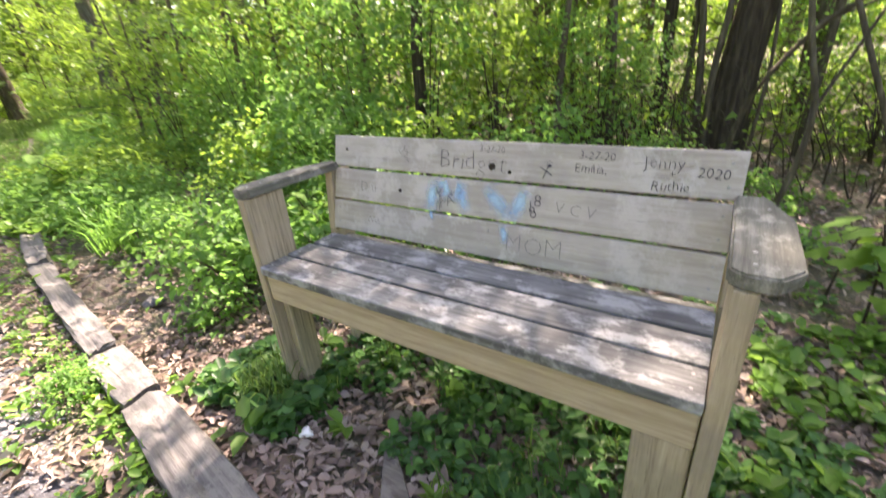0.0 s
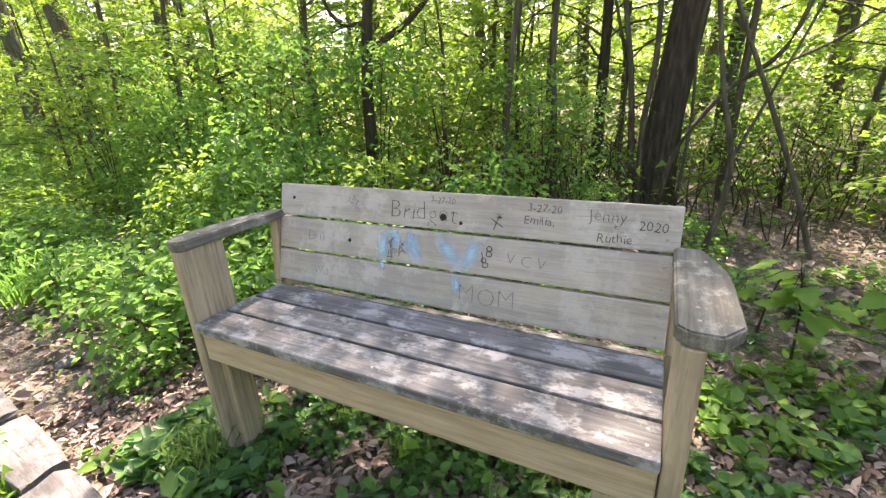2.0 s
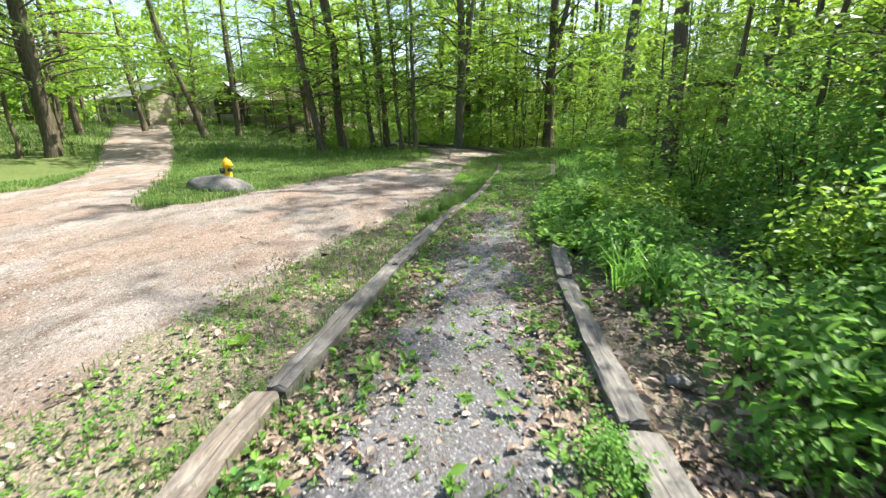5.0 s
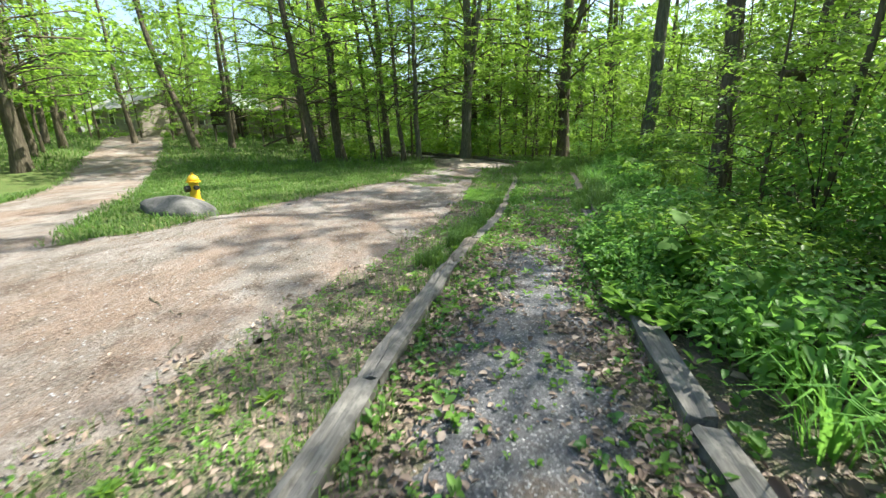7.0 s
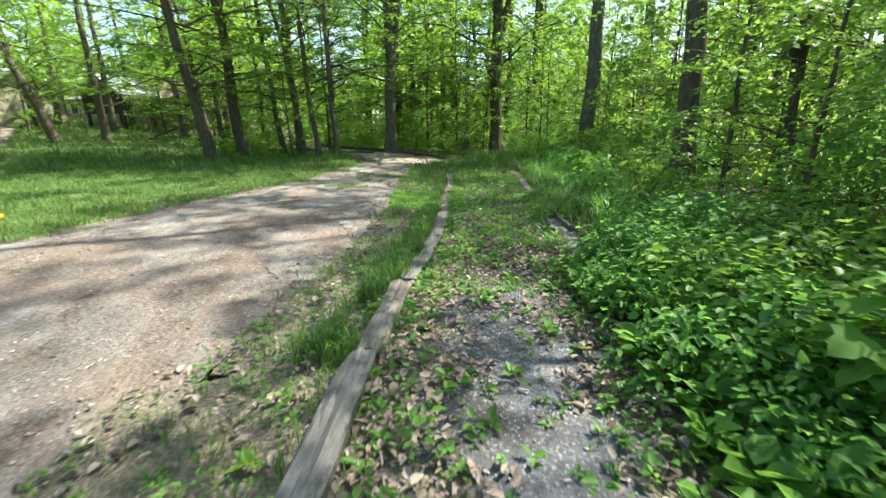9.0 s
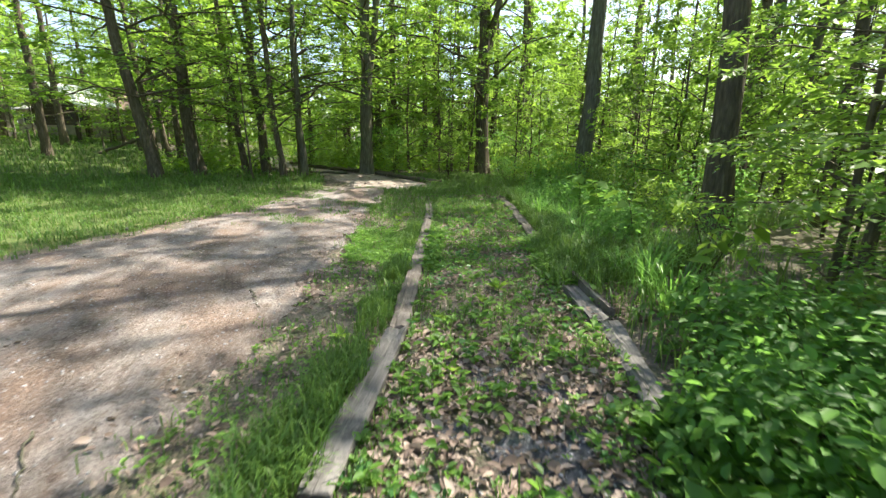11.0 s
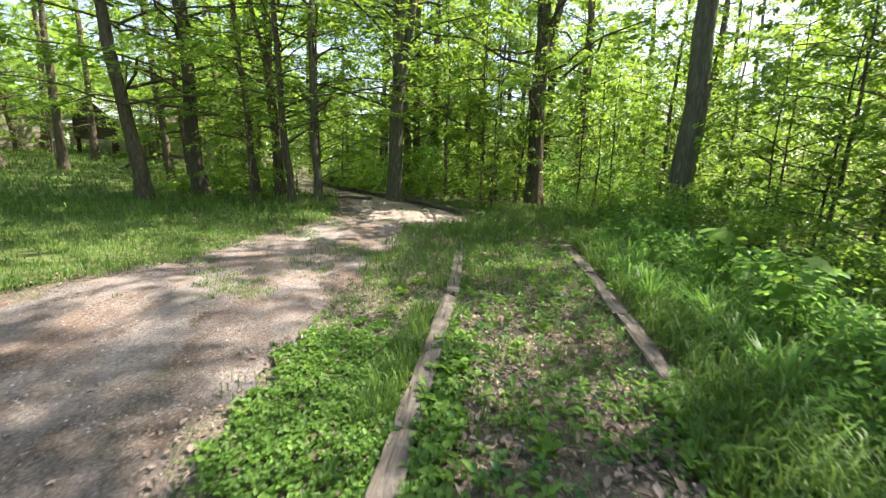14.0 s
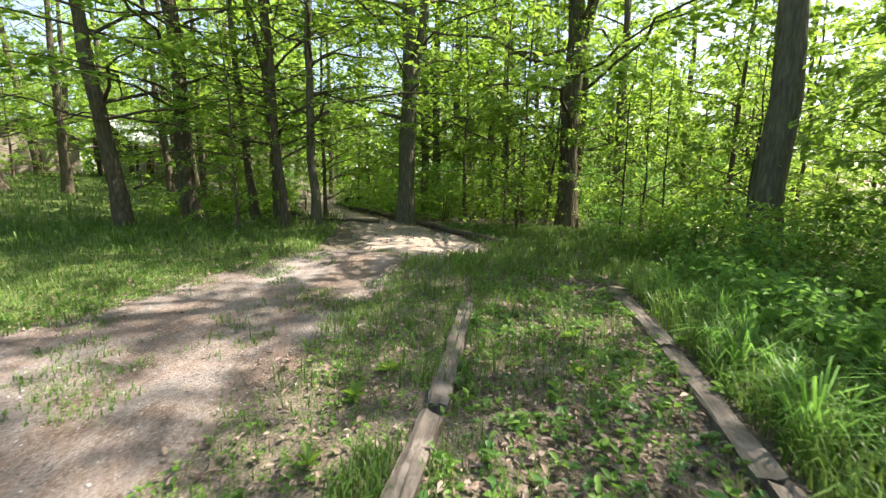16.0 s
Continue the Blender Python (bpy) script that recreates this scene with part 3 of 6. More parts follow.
    for body, size, x, up, tilt in (("Bridget", 0.098, 0.525, row[2] + 0.030, -1), ("3-27-20", 0.032, 0.70, row[2] + 0.098, -1), ("3-27-20", 0.036, 1.06, row[2] + 0.092, -2),
                                    ("Emilia,", 0.040, 1.05, row[2] + 0.050, -2), ("Jenny", 0.050, 1.255, row[2] + 0.074, 1), ("+", 0.034, 1.325, row[2] + 0.048, 0), ("Ruthie", 0.040, 1.28, row[2] + 0.014, -1),
                                    ("2020", 0.040, 1.395, row[2] + 0.058, -2), ("Joy", 0.028, 0.345, row[2] + 0.088, -35), ("Sophia", 0.028, 0.320, row[2] + 0.080, -35),
                                    ("MOM", 0.092, 0.83, row[0] + 0.040, -1), ("V C V", 0.055, 1.0, row[1] + 0.055, -4), ("Will", 0.045, 0.16, row[0] + 0.05, 0), ("D u", 0.06, 0.12, row[1] + 0.05, 0)):
        thin = -0.0005 if size < 0.045 else (-0.0011 if size < 0.07 else -0.0028)
        ink = PENCIL if body in ("MOM", "V C V", "Will", "D u") else INK
        for j, ch in enumerate(body):
            if ch == " ":
                continue
            me = text_mesh(ch, size, thin)
            dx = max(v.co.x for v in text_mesh(body[:j + 1], size, thin).vertices) - max(v.co.x for v in me.vertices)
            me.materials.append(ink)
            ob = part("letter", me, ink, b)
            ob.matrix_local = back_pose(x + 0.045, up) @ pose(0, 0, 0, 90, 0, 0) @ pose(0, 0, 0, 0, 0, tilt) @ pose(dx, RNG.normal(0, 0.04) * size, 0, 0, 0, RNG.normal(0, 5))
    for pts, wd, up in (([(0.40, 0.0), (0.42, 0.06), (0.435, 0.12)], 0.062, row[1]), ([(0.43, 0.115), (0.475, 0.11), (0.485, 0.085), (0.46, 0.06)], 0.045, row[1]),
                        ([(0.56, 0.12), (0.555, 0.06), (0.57, 0.01)], 0.058, row[1]), ([(0.515, 0.05), (0.54, 0.09), (0.555, 0.12)], 0.045, row[1]),
                        ([(0.66, 0.125), (0.70, 0.07), (0.74, 0.008)], 0.062, row[1]), ([(0.745, 0.01), (0.79, 0.07), (0.82, 0.115)], 0.062, row[1]),
                        ([(0.41, 0.12), (0.42, 0.128), (0.43, 0.134)], 0.04, row[0]), ([(0.735, 0.133), (0.74, 0.10), (0.74, 0.06)], 0.035, row[0])):
        ob = part("spray_stroke", stroke_mesh("spray_stroke", pts, wd * 1.35, SPRAY), SPRAY, b, "faded sky-blue spray paint")
        ob.matrix_local = back_pose(0.13, up, 0.002)
    for body, x, up in (("#", 0.445, 0.02), ("*", 0.50, 0.06), ("X", 0.43, 0.07), ("A", 0.50, 0.035), ("%", 0.455, 0.05), ("8", 0.845, 0.03), ("8", 0.85, 0.075), ("*", 0.88, 0.19), ("X", 0.87, 0.17), ("l", 0.84, 0.05)):
        me = text_mesh(body, 0.06, -0.001)
        me.materials.append(INK)
        ob = part("scribble", me, INK, b)
        ob.matrix_local = back_pose(x + 0.12, row[1] + up - 0.01) @ pose(0, 0, 0, 90, 0, 0) @ pose(0, 0, 0, 0, 0, RNG.uniform(-25, 25))
    for x, up, r in ((0.385, row[1] + 0.065, 0.008), (0.075, row[2] + 0.075, 0.007), (0.80, row[2] + 0.045, 0.014), (0.87, row[2] + 0.03, 0.007)):
        bm = bmesh.new()
        bmesh.ops.create_cone(bm, cap_ends=True, segments=12, radius1=r, radius2=r * 0.8, depth=0.003)
        ob = part("knot", bm, HOLE, b)
        ob.matrix_local = back_pose(x, up) @ pose(0, 0, 0, 90)
    return b


build_bench()

# ---- path timbers ----


def timber(p, q, width, material, label, seed, top=0.10):
    """An old squared timber, half sunk, with worn and split edges."""
    rs = np.random.default_rng(seed)
    L = math.hypot(q[0] - p[0], q[1] - p[1])
    n = max(6, int(L / 0.12))
    prof = [(-0.5, 0.0), (-0.5, 0.90), (-0.46, 0.98), (-0.15, 1.0), (0.04, 0.97), (0.2, 1.0), (0.46, 0.98), (0.5, 0.90), (0.5, 0.0)]
    k = len(prof)
    xs = np.linspace(0, L, n)
    V = []
    wob = rs.normal(0, 0.007, (n, k, 2))
    wob[1:-1] = (wob[:-2] + wob[1:-1] + wob[2:]) / 2
    for i, x in enumerate(xs):
        e = 1.0 - 0.10 * (i in (0, n - 1))
        for j, (a, c) in enumerate(prof):
            V.append((x + (rs.normal(0, 0.012) if i in (0, n - 1) else 0), a * width * e + wob[i, j, 0], -0.09 + (top + 0.09) * c * (1 - 0.05 * (i in (0, n - 1))) + wob[i, j, 1] * (c > 0.5)))
    F = [(i * k + j, (i + 1) * k + j, (i + 1) * k + j + 1, i * k + j + 1) for i in range(n - 1) for j in range(k - 1)]
    me = bpy.data.meshes.new("timber")
    me.from_pydata(V, [], F + [tuple(range(k - 1, -1, -1)), tuple(range((n - 1) * k, n * k))])
    me.materials.append(material)
    ob = new("path_timber", me)
    z = float(terrain(np.array([p[0]]), np.array([p[1]]))[0])
    ob.matrix_world = pose(p[0], p[1], z, 0, 0, math.degrees(math.atan2(q[1] - p[1], q[0] - p[0])))
    return tagged(ob, label, "edging timber", "timbers along the path")


GREY, TAN = "weathered grey squared timber edging the path", "tan worn timber half buried at the path edge"
ROTTEN = "rotten split timber with a hollow along it"
for k, (p, q, w, m, lab, top) in enumerate((
        ((0.4, -1.76), (-2.96, -1.29), 0.16, TIMBER_TAN, TAN, 0.085), ((-3.0, -1.25), (-5.05, -0.83), 0.15, TIMBER, GREY, 0.085), ((-5.08, -0.82), (-7.30, -0.31), 0.155, TIMBER, GREY, 0.085),
        ((-7.33, -0.28), (-8.40, 0.0), 0.15, TIMBER_TAN, TAN, 0.07), ((-8.5, 0.05), (-9.9, 0.52), 0.14, TIMBER, GREY, 0.055), ((-9.93, 0.53), (-12.27, 1.072), 0.14, TIMBER_TAN, TAN, 0.055),
        ((-12.3, 1.08), (-14.6, 1.60), 0.14, TIMBER_TAN, TAN, 0.05), ((-14.7, 1.63), (-17.0, 2.05), 0.14, TIMBER_TAN, TAN, 0.05),
        ((2.2, -0.15), (-2.02, 0.425), 0.195, TIMBER, GREY, 0.085), ((-2.08, 0.44), (-2.62, 0.49), 0.185, TIMBER, GREY, 0.085), ((-2.70, 0.51), (-4.62, 0.755), 0.15, TIMBER, GREY, 0.085),
        ((-4.68, 0.765), (-5.95, 1.05), 0.155, TIMBER, GREY, 0.085), ((-8.3, 1.55), (-9.75, 2.08), 0.15, TIMBER, GREY, 0.05), ((-9.78, 2.06), (-11.0, 2.30), 0.13, TIMBER, ROTTEN, 0.03), ((-9.85, 2.17), (-11.05, 2.42), 0.034, TIMBER_TAN, ROTTEN, 0.10),
        ((-12.5, 2.74), (-13.95, 3.17), 0.13, TIMBER_TAN, TAN, 0.06), ((-14.0, 3.17), (-15.6, 3.62), 0.15, TIMBER_TAN, TAN, 0.06), ((-15.7, 3.65), (-17.2, 4.02), 0.15, TIMBER_TAN, TAN, 0.05), ((-9.8, 1.97), (-10.5, 2.12), 0.03, TIMBER, "splintered edge of a rotten path timber", 0.055))):
    timber(p, q, w, m, lab, 100 + k, top)

# ---- trees ----


def spray_leaves(rs, centres, per, radius, size, droop=0.25, flat=0.18, tilt=0.36):
    """Flat leafy sprays round the centres."""
    n = len(centres) * per
    c = np.repeat(centres, per, 0)
    a = rs.uniform(0, 2 * math.pi, n)
    r = np.sqrt(rs.uniform(0, 1, n)) * np.repeat(radius, per)
    d = np.stack([np.cos(a), np.sin(a), np.zeros(n)], 1)
    pos = c + d * r[:, None]
    pos[:, 2] += rs.normal(0, flat, n) * np.repeat(radius, per) - droop * r * r
    along = d + rs.normal(0, 0.5, (n, 3))
    along[:, 2] -= 0.25
    up = np.stack([rs.normal(0, tilt, n), rs.normal(0, tilt, n), np.ones(n)], 1)
    ln = size * rs.uniform(0.6, 1.3, n)
    return pos, along, up, ln


def crown_proto(seed, height, low, radius, limbs, twigs, per, size, material, plain=None, clear=8, gap=-0.35, rise=0.35):
    """One crown as layered boughs: limbs leave the stem in tiers, each bears flat twigs set with leaves; the foot of the stem is at the origin.
    Gives the leaf mesh, the meshes of the lowest limbs and one mesh of the fine boughs."""
    rs = np.random.default_rng(seed)
    P, A, U, S, paths = [], [], [], [], []
    for i in range(limbs):
        t = (i + rs.uniform(0, 1)) / limbs
        az = i * 2.4 + rs.normal(0, 0.5)
        if fnoise(np.array([math.cos(az) * 2 + t * 5]), np.array([math.sin(az) * 2 - t * 3]), 0.9, seed)[0] < gap:
            continue
        z0 = low + (height * 0.97 - low) * t
        reach = radius * (math.sin(min(1, 0.30 + 0.68 * t) * math.pi) ** 0.6 + 0.12) * rs.uniform(0.6, 1.15)
        up = rise * rs.uniform(0.3, 1.5) * (0.5 + t)
        side = rs.normal(0, 0.16)
        s = np.linspace(0, 1, 6)
        q = np.stack([np.cos(az + side * s) * reach * s, np.sin(az + side * s) * reach * s, z0 - 0.25 * reach + reach * (up + 0.25) * s - 0.32 * reach * s * s], 1)
        q[1:] += rs.normal(0, 0.02 * reach, (5, 3))
        b0 = 0.0023 * height * (1.15 - t) * reach / radius + 0.003
        paths.append((q, np.linspace(b0, b0 * 0.25, 6)))
        k = max(3, int(twigs * (0.4 + 0.6 * reach / radius)))
        u = np.sqrt(rs.uniform(0.05, 1, k))
        root = np.stack([np.interp(u, s, q[:, j]) for j in range(3)], 1)
        ta = az + side + rs.choice([-1, 1], k) * rs.uniform(0.3, 1.25, k)
        tl = reach * rs.uniform(0.22, 0.48, k) * (1.15 - 0.55 * u)
        td = np.stack([np.cos(ta), np.sin(ta), rs.normal(0.0, 0.16, k)], 1)
        v = rs.uniform(0.05, 1.05, (k, per))
        pos = root[:, None, :] + td[:, None, :] * (tl[:, None] * v)[..., None]
        sg = rs.choice([-1, 1], (k, per)) * rs.uniform(0.4, 1.3, (k, per))
        la = ta[:, None] + sg
        pos = pos + np.stack([np.cos(la), np.sin(la), np.zeros_like(la)], -1) * (rs.uniform(0, 0.7, (k, per)) * size)[..., None]
        pos[..., 2] += rs.normal(0, 0.35 * size, (k, per)) - 0.16 * tl[:, None] * v * v
        n = k * per
        P.append(pos.reshape(-1, 3))
        A.append(np.stack([np.cos(la), np.sin(la), rs.normal(-0.22, 0.3, (k, per))], -1).reshape(-1, 3))
        U.append(np.stack([rs.normal(0, 0.38, n), rs.normal(0, 0.38, n), np.ones(n)], 1))
        S.append(size * rs.uniform(0.6, 1.3, n))
    ln = np.concatenate(S)
    V, F = leaf_arrays(np.concatenate(P), np.concatenate(A), np.concatenate(U), ln, ln * 0.66, plain)
    leaves = np_mesh("crown", V, F, material)
    clear = min(clear, len(paths) - 2)
    own = [np_mesh("limb", *tubes([p], 5), BARK, True) for p in paths[:clear]]
    return leaves, own, np_mesh("branchwork", *tubes(paths[clear:], 4), BARK, True)


def trunk_mesh(rs, height, radius, lean, wobble, sides=10, fork=None, material=None, flare=1.35):
    """A tapered, slightly crooked stem with a root flare; fork: (height, lean x, lean y)."""
    n = 14
    t = np.linspace(0, 1, n)
    wx, wy = np.cumsum(rs.normal(0, wobble, n)), np.cumsum(rs.normal(0, wobble, n))
    wx, wy = wx - wx[0], wy - wy[0]
    pts = np.stack([lean[0] * height * t + wx, lean[1] * height * t + wy, height * t - 0.15], 1)
    rad = radius * (1 - 0.78 * t) * (1 + (flare - 1) * np.exp(-t * height / 0.35))
    paths = [(pts, rad)]
    if fork:
        k = int(np.argmin(np.abs(pts[:, 2] - fork[0])))
        m = 8
        s = np.linspace(0, 1, m)
        fp = pts[k] + np.stack([fork[1] * s * height * 0.5, fork[2] * s * height * 0.5, s * (height - fork[0])], 1)
        paths.append((fp, rad[k] * 0.62 * (1 - 0.8 * s)))
    V, F = tubes(paths, sides)
    d = 1 + 0.06 * np.sin(V[:, 2] * 5 + V[:, 0] * 40) + 0.05 * np.sin(V[:, 2] * 2.1 + V[:, 1] * 55)
    k0 = np.interp(V[:, 2], pts[:, 2], pts[:, 0]), np.interp(V[:, 2], pts[:, 2], pts[:, 1])
    near = len(pts) * sides
    V[:near, 0] = k0[0][:near] + (V[:near, 0] - k0[0][:near]) * d[:near]
    V[:near, 1] = k0[1][:near] + (V[:near, 1] - k0[1][:near]) * d[:near]
    return np_mesh("trunk", V, F, material or BARK, True)


def mixed(i, n=2):
    return LEAF_CANOPY if i % n else LEAF_YOUNG


CROWN_TALL = [crown_proto(11 + i, 17, 3.2, 3.7, 52, 11, 15, 0.15, mixed(i)) for i in range(4)]
CROWN_MID = [crown_proto(31 + i, 8, 0.9, 2.3, 40, 11, 15, 0.115, mixed(i + 1)) for i in range(4)]
CROWN_SAP = [crown_proto(51 + i, 3.6, 0.7, 1.0, 22, 6, 8, 0.095, LEAF_YOUNG if i != 1 else LEAF_CANOPY, True, 6) for i in range(4)]
CROWN_HIGH = [crown_proto(61 + i, 20, 9.5, 4.6, 46, 12, 16, 0.17, mixed(i), None, 8, -0.15) for i in range(3)]
CROWN_OPEN = [crown_proto(67 + i, 20, 9.5, 4.6, 25, 12, 16, 0.17, mixed(i), None, 8, -0.05) for i in range(2)]
CROWN_FAR = [crown_proto(71 + i, 17, 2.4, 3.9, 34, 8, 14, 0.24, mixed(i, 3), None, 4) for i in range(4)]
CROWN_FARMID = [crown_proto(91 + i, 8, 0.6, 2.5, 36, 8, 14, 0.15, mixed(i), None, 4) for i in range(4)]


def ground_at(x, y):
    return float(terrain(np.array([x]), np.array([y]))[0])


def tree(x, y, height, radius, lean=(0, 0), crown="tall", kind=0, turn=None, spread=1.0, fork=None, label="", material=None, low=None, name="tree", seed=None):
    rs = np.random.default_rng(seed if seed is not None else int(abs(x * 131 + y * 37) * 10) % 100000)
    th = empty(name, pose(x, y, ground_at(x, y)), label or "tall green leafed tree with a dark furrowed trunk", "tree")
    protos = {"tall": (CROWN_TALL, 17), "high": (CROWN_HIGH, 20), "open": (CROWN_OPEN, 20), "mid": (CROWN_MID, 8), "sap": (CROWN_SAP, 3.6), "far": (CROWN_FAR, 17), "farmid": (CROWN_FARMID, 8)}[crown]
    part("trunk", trunk_mesh(rs, height * 0.93, radius, lean, height * 0.0032, 12 if radius > 0.15 else 7, fork, material), None, th)
    lv, br, fine = protos[0][kind % len(protos[0])]
    s = height / protos[1]
    m = Matrix.Identity(4)
    m[0][2], m[1][2] = lean
    m = m @ pose(0, 0, 0, 0, 0, turn if turn is not None else rs.uniform(0, 360)) @ Matrix.Diagonal((s * spread, s * spread, s, 1))
    for nm, me in (("crown", lv), ("branchwork", fine), *(("limb", q) for q in br)):
        ob = part(nm, me, None, th)
        ob.matrix_local = m
        if nm == "branchwork":
            tagged(ob, kind="stuff")
    return th


# the ones that stand clear along the walk
tree(-23.56, -6.15, 15, 0.20, (-0.03, -0.14), kind=0, label="slim dark tree leaning over the meadow edge", spread=1.5)
tree(-25.55, -5.41, 17, 0.24, (-0.01, -0.055), kind=1, fork=(4.5, 0.02, -0.25), spread=1.6)
tree(-26.5, -3.9, 13, 0.14, (0, -0.09), kind=2, spread=1.1)
tree(-26.46, -3.14, 16, 0.19, (0, -0.05), kind=2, fork=(4.0, 0, -0.35))
tree(-23.73, -2.08, 12, 0.12, (0, -0.07), kind=3, spread=1.25)
tree(-24.09, -1.39, 14, 0.13, (0, -0.01), kind=0, spread=1.15, label="slender grey-barked tree beside the trail", material=BARK_GREY)
tree(-25.57, 0.97, 19, 0.26, (0, -0.01), kind=1, fork=(3.2, 0.0, 0.22), material=BARK_GREY, label="large forked grey-barked tree beside the trail")
tree(-24.55, 5.71, 19, 0.29, (0, 0.01), kind=2, fork=(4.5, 0.0, 0.3), spread=1.3, label="large dark tree wrapped with vine stems")
tree(-19.2, 7.35, 21, 0.25, (0, 0.025), "high", 2, spread=1.25, label="thick straight grey trunk rising from the shrubs", material=BARK_GREY)
tree(-12.95, 6.12, 20, 0.21, (0.0, -0.04), "open", 0, spread=0.9, label="thick dark trunk behind the undergrowth")
tree(-17.5, 11.2, 19, 0.2, (0.02, 0.05), "high", 1, spread=1.0)
tree(-14.8, 12.5, 19, 0.17, (0, 0.05), "open", 1)
for x, y, h, r, ln in ((-25.2, 4.0, 9, 0.05, 0.0), (-25.6, 4.7, 9, 0.06, 0.02), (-24.2, 4.95, 7, 0.045, 0.10), (-27, 3.0, 10, 0.06, 0.0), (-24.9, 4.3, 8, 0.04, 0.03), (-27.5, -1.9, 10, 0.07, 0.0), (-23.0, -3.0, 6, 0.04, -0.05), (-22.0, 8.6, 9, 0.07, 0.02), (-21.3, 9.0, 8, 0.05, 0.05), (-17.0, 8.6, 7, 0.045, 0.03), (-15.9, 8.2, 7, 0.04, 0.0)):
    tree(x, y, h, r, (0, ln), "mid", int(abs(x * 7)) % 4, spread=0.75, label="slender sapling with thin dark stems", name="sapling_tree")
for x, y, h, r, lx, ly, k in ((-30.5, -15.5, 13, 0.22, -0.05, -0.28, 1), (-31.5, -13.8, 12, 0.2, 0, -0.02, 2), (-31.0, -15.9, 12, 0.13, -0.05, -0.25, 0), (-33, -21, 14, 0.17, 0.0, -0.08, 3), (-29, -22.5, 15, 0.2, 0, -0.03, 1), (-31, -25.3, 15, 0.2, 0, 0.02, 2), (-26.5, -21.5, 11, 0.09, 0, -0.03, 0), (-36, -11.5, 15, 0.2, 0, -0.05, 0), (-33.5, -9.2, 13, 0.15, 0, -0.1, 1), (-38, -16.5, 15, 0.2, 0, -0.03, 3), (-40, -22, 16, 0.25, 0, -0.15, 2), (-30, -8.5, 14, 0.15, 0, -0.08, 2), (-35, -30, 16, 0.22, 0, 0, 1), (-22, -24, 14, 0.2, 0.05, 0.0, 3), (-20.5, -16.9, 14, 0.13, 0.0, -0.03, 0), (-19.4, -17.6, 12, 0.09, 0.0, 0.02, 2), (-24.5, -20.2, 15, 0.17, 0.02, 0.03, 1)):
    tree(x, y, h, r, (lx, ly), "tall", k, spread=0.85, label="leafy tree standing in the far meadow")
for i, (x, y, h) in enumerate(((-33, 1.5, 16), (-37, 3.5, 18), (-41, 0.5, 17), (-44, -2.5, 18), (-35, 7.5, 17), (-31.5, -8.0, 15), (-38, -9.5, 17), (-47, 4, 19), (-43, 8, 18), (-30.5, 4.5, 14), (-36.5, -6.8, 15), (-42, -9.5, 17), (-48, -10.5, 18))):
    tree(x, y, h, 0.15, (0, -0.02), "far", i, spread=1.1, label="woodland tree with a slender dark trunk", name="woodland_tree")
for i, (x, y, h) in enumerate(((-36.5, -20.5, 7), (-37.5, -23.5, 8), (-39.5, -14.0, 8), (-41.5, -12.0, 9), (-38.5, -10.5, 7), (-43, -15.5, 8), (-40, -20.2, 6), (-45.5, -19.0, 9), (-37, -27.0, 8), (-34.5, -24.5, 6), (-44, -11, 9), (-36.0, -8.4, 7), (-33, -32, 9), (-46.5, -23, 9))):
    tree(x, y, h, 0.07, (0, -0.03), "farmid", i, spread=0.95, label="leafy understory tree in front of cabins", name="understory_tree")
# behind the bench
small = tree(-3.1, 4.2, 7.5, 0.082, (0.06, 0.04), "high", 1, spread=0.9, label="small dark tree with a forked crooked stem", name="small_tree", material=BARK_DARK)


def bare_limb(th, pts, r, material):
    """A crooked limb of its own under a tree, given by points relative to the foot."""
    p = np.array(pts, float)
    t = np.linspace(0, len(p) - 1, 14)
    q = np.stack([np.interp(t, np.arange(len(p)), p[:, j]) for j in range(3)], 1)
    q[1:-1] = (q[:-2] + 2 * q[1:-1] + q[2:]) / 4
    return part("limb", np_mesh("limb", *tubes([(q, np.linspace(r, r * 0.5, 14))], 7), material, True), None, th)


bare_limb(small, [(0.13, 0.08, 1.95), (0.45, 0.30, 2.15), (0.72, 0.44, 2.45), (0.88, 0.5, 2.9), (1.2, 0.6, 3.6)], 0.042, BARK_DARK)
bare_limb(small, [(0.15, 0.1, 2.2), (-0.1, -0.05, 2.16), (-0.22, -0.16, 2.3), (-0.3, -0.25, 2.75), (-0.5, -0.3, 3.3)], 0.028, BARK_DARK)
tree(-0.06, 6.15, 17, 0.22, (0.105, 0.03), "high", 2, label="old leaning tree wrapped in vines and suckers", spread=0.9, seed=5, material=BARK_DARK)
tree(-0.92, 7.0, 11, 0.09, (-0.02, 0.02), "tall", 1, spread=0.6, label="dark secondary stem of leaning woodland tree", material=BARK_DARK)
for x, y, h, r, ln in ((-20.8, 8.2, 5.5, 0.03, 0.02), (-20.2, 7.8, 5.0, 0.025, 0.04), (-18.0, 8.4, 5.2, 0.028, 0.05), (-17.6, 7.9, 4.8, 0.024, 0.02), (-17.2, 8.6, 5.6, 0.03, 0.06), (-16.2, 9.4, 5.0, 0.026, 0.05), (-15.6, 9.0, 4.6, 0.024, 0.0), (-22.6, 6.4, 5.4, 0.028, 0.02), (-23.2, 7.2, 5.8, 0.03, 0.0), (-21.8, 7.0, 4.8, 0.024, -0.02), (-14.6, 8.8, 5.2, 0.028, 0.04), (-12.2, 7.4, 4.6, 0.026, 0.03), (-11.0, 6.2, 4.2, 0.022, 0.02)):
    tree(x, y, h, r, (0.01, ln), "sap", int(abs(x * 9)) % 4, spread=0.85, label="thin bare-stemmed sapling among the shrubs", name="sapling_tree", material=BARK_DARK)
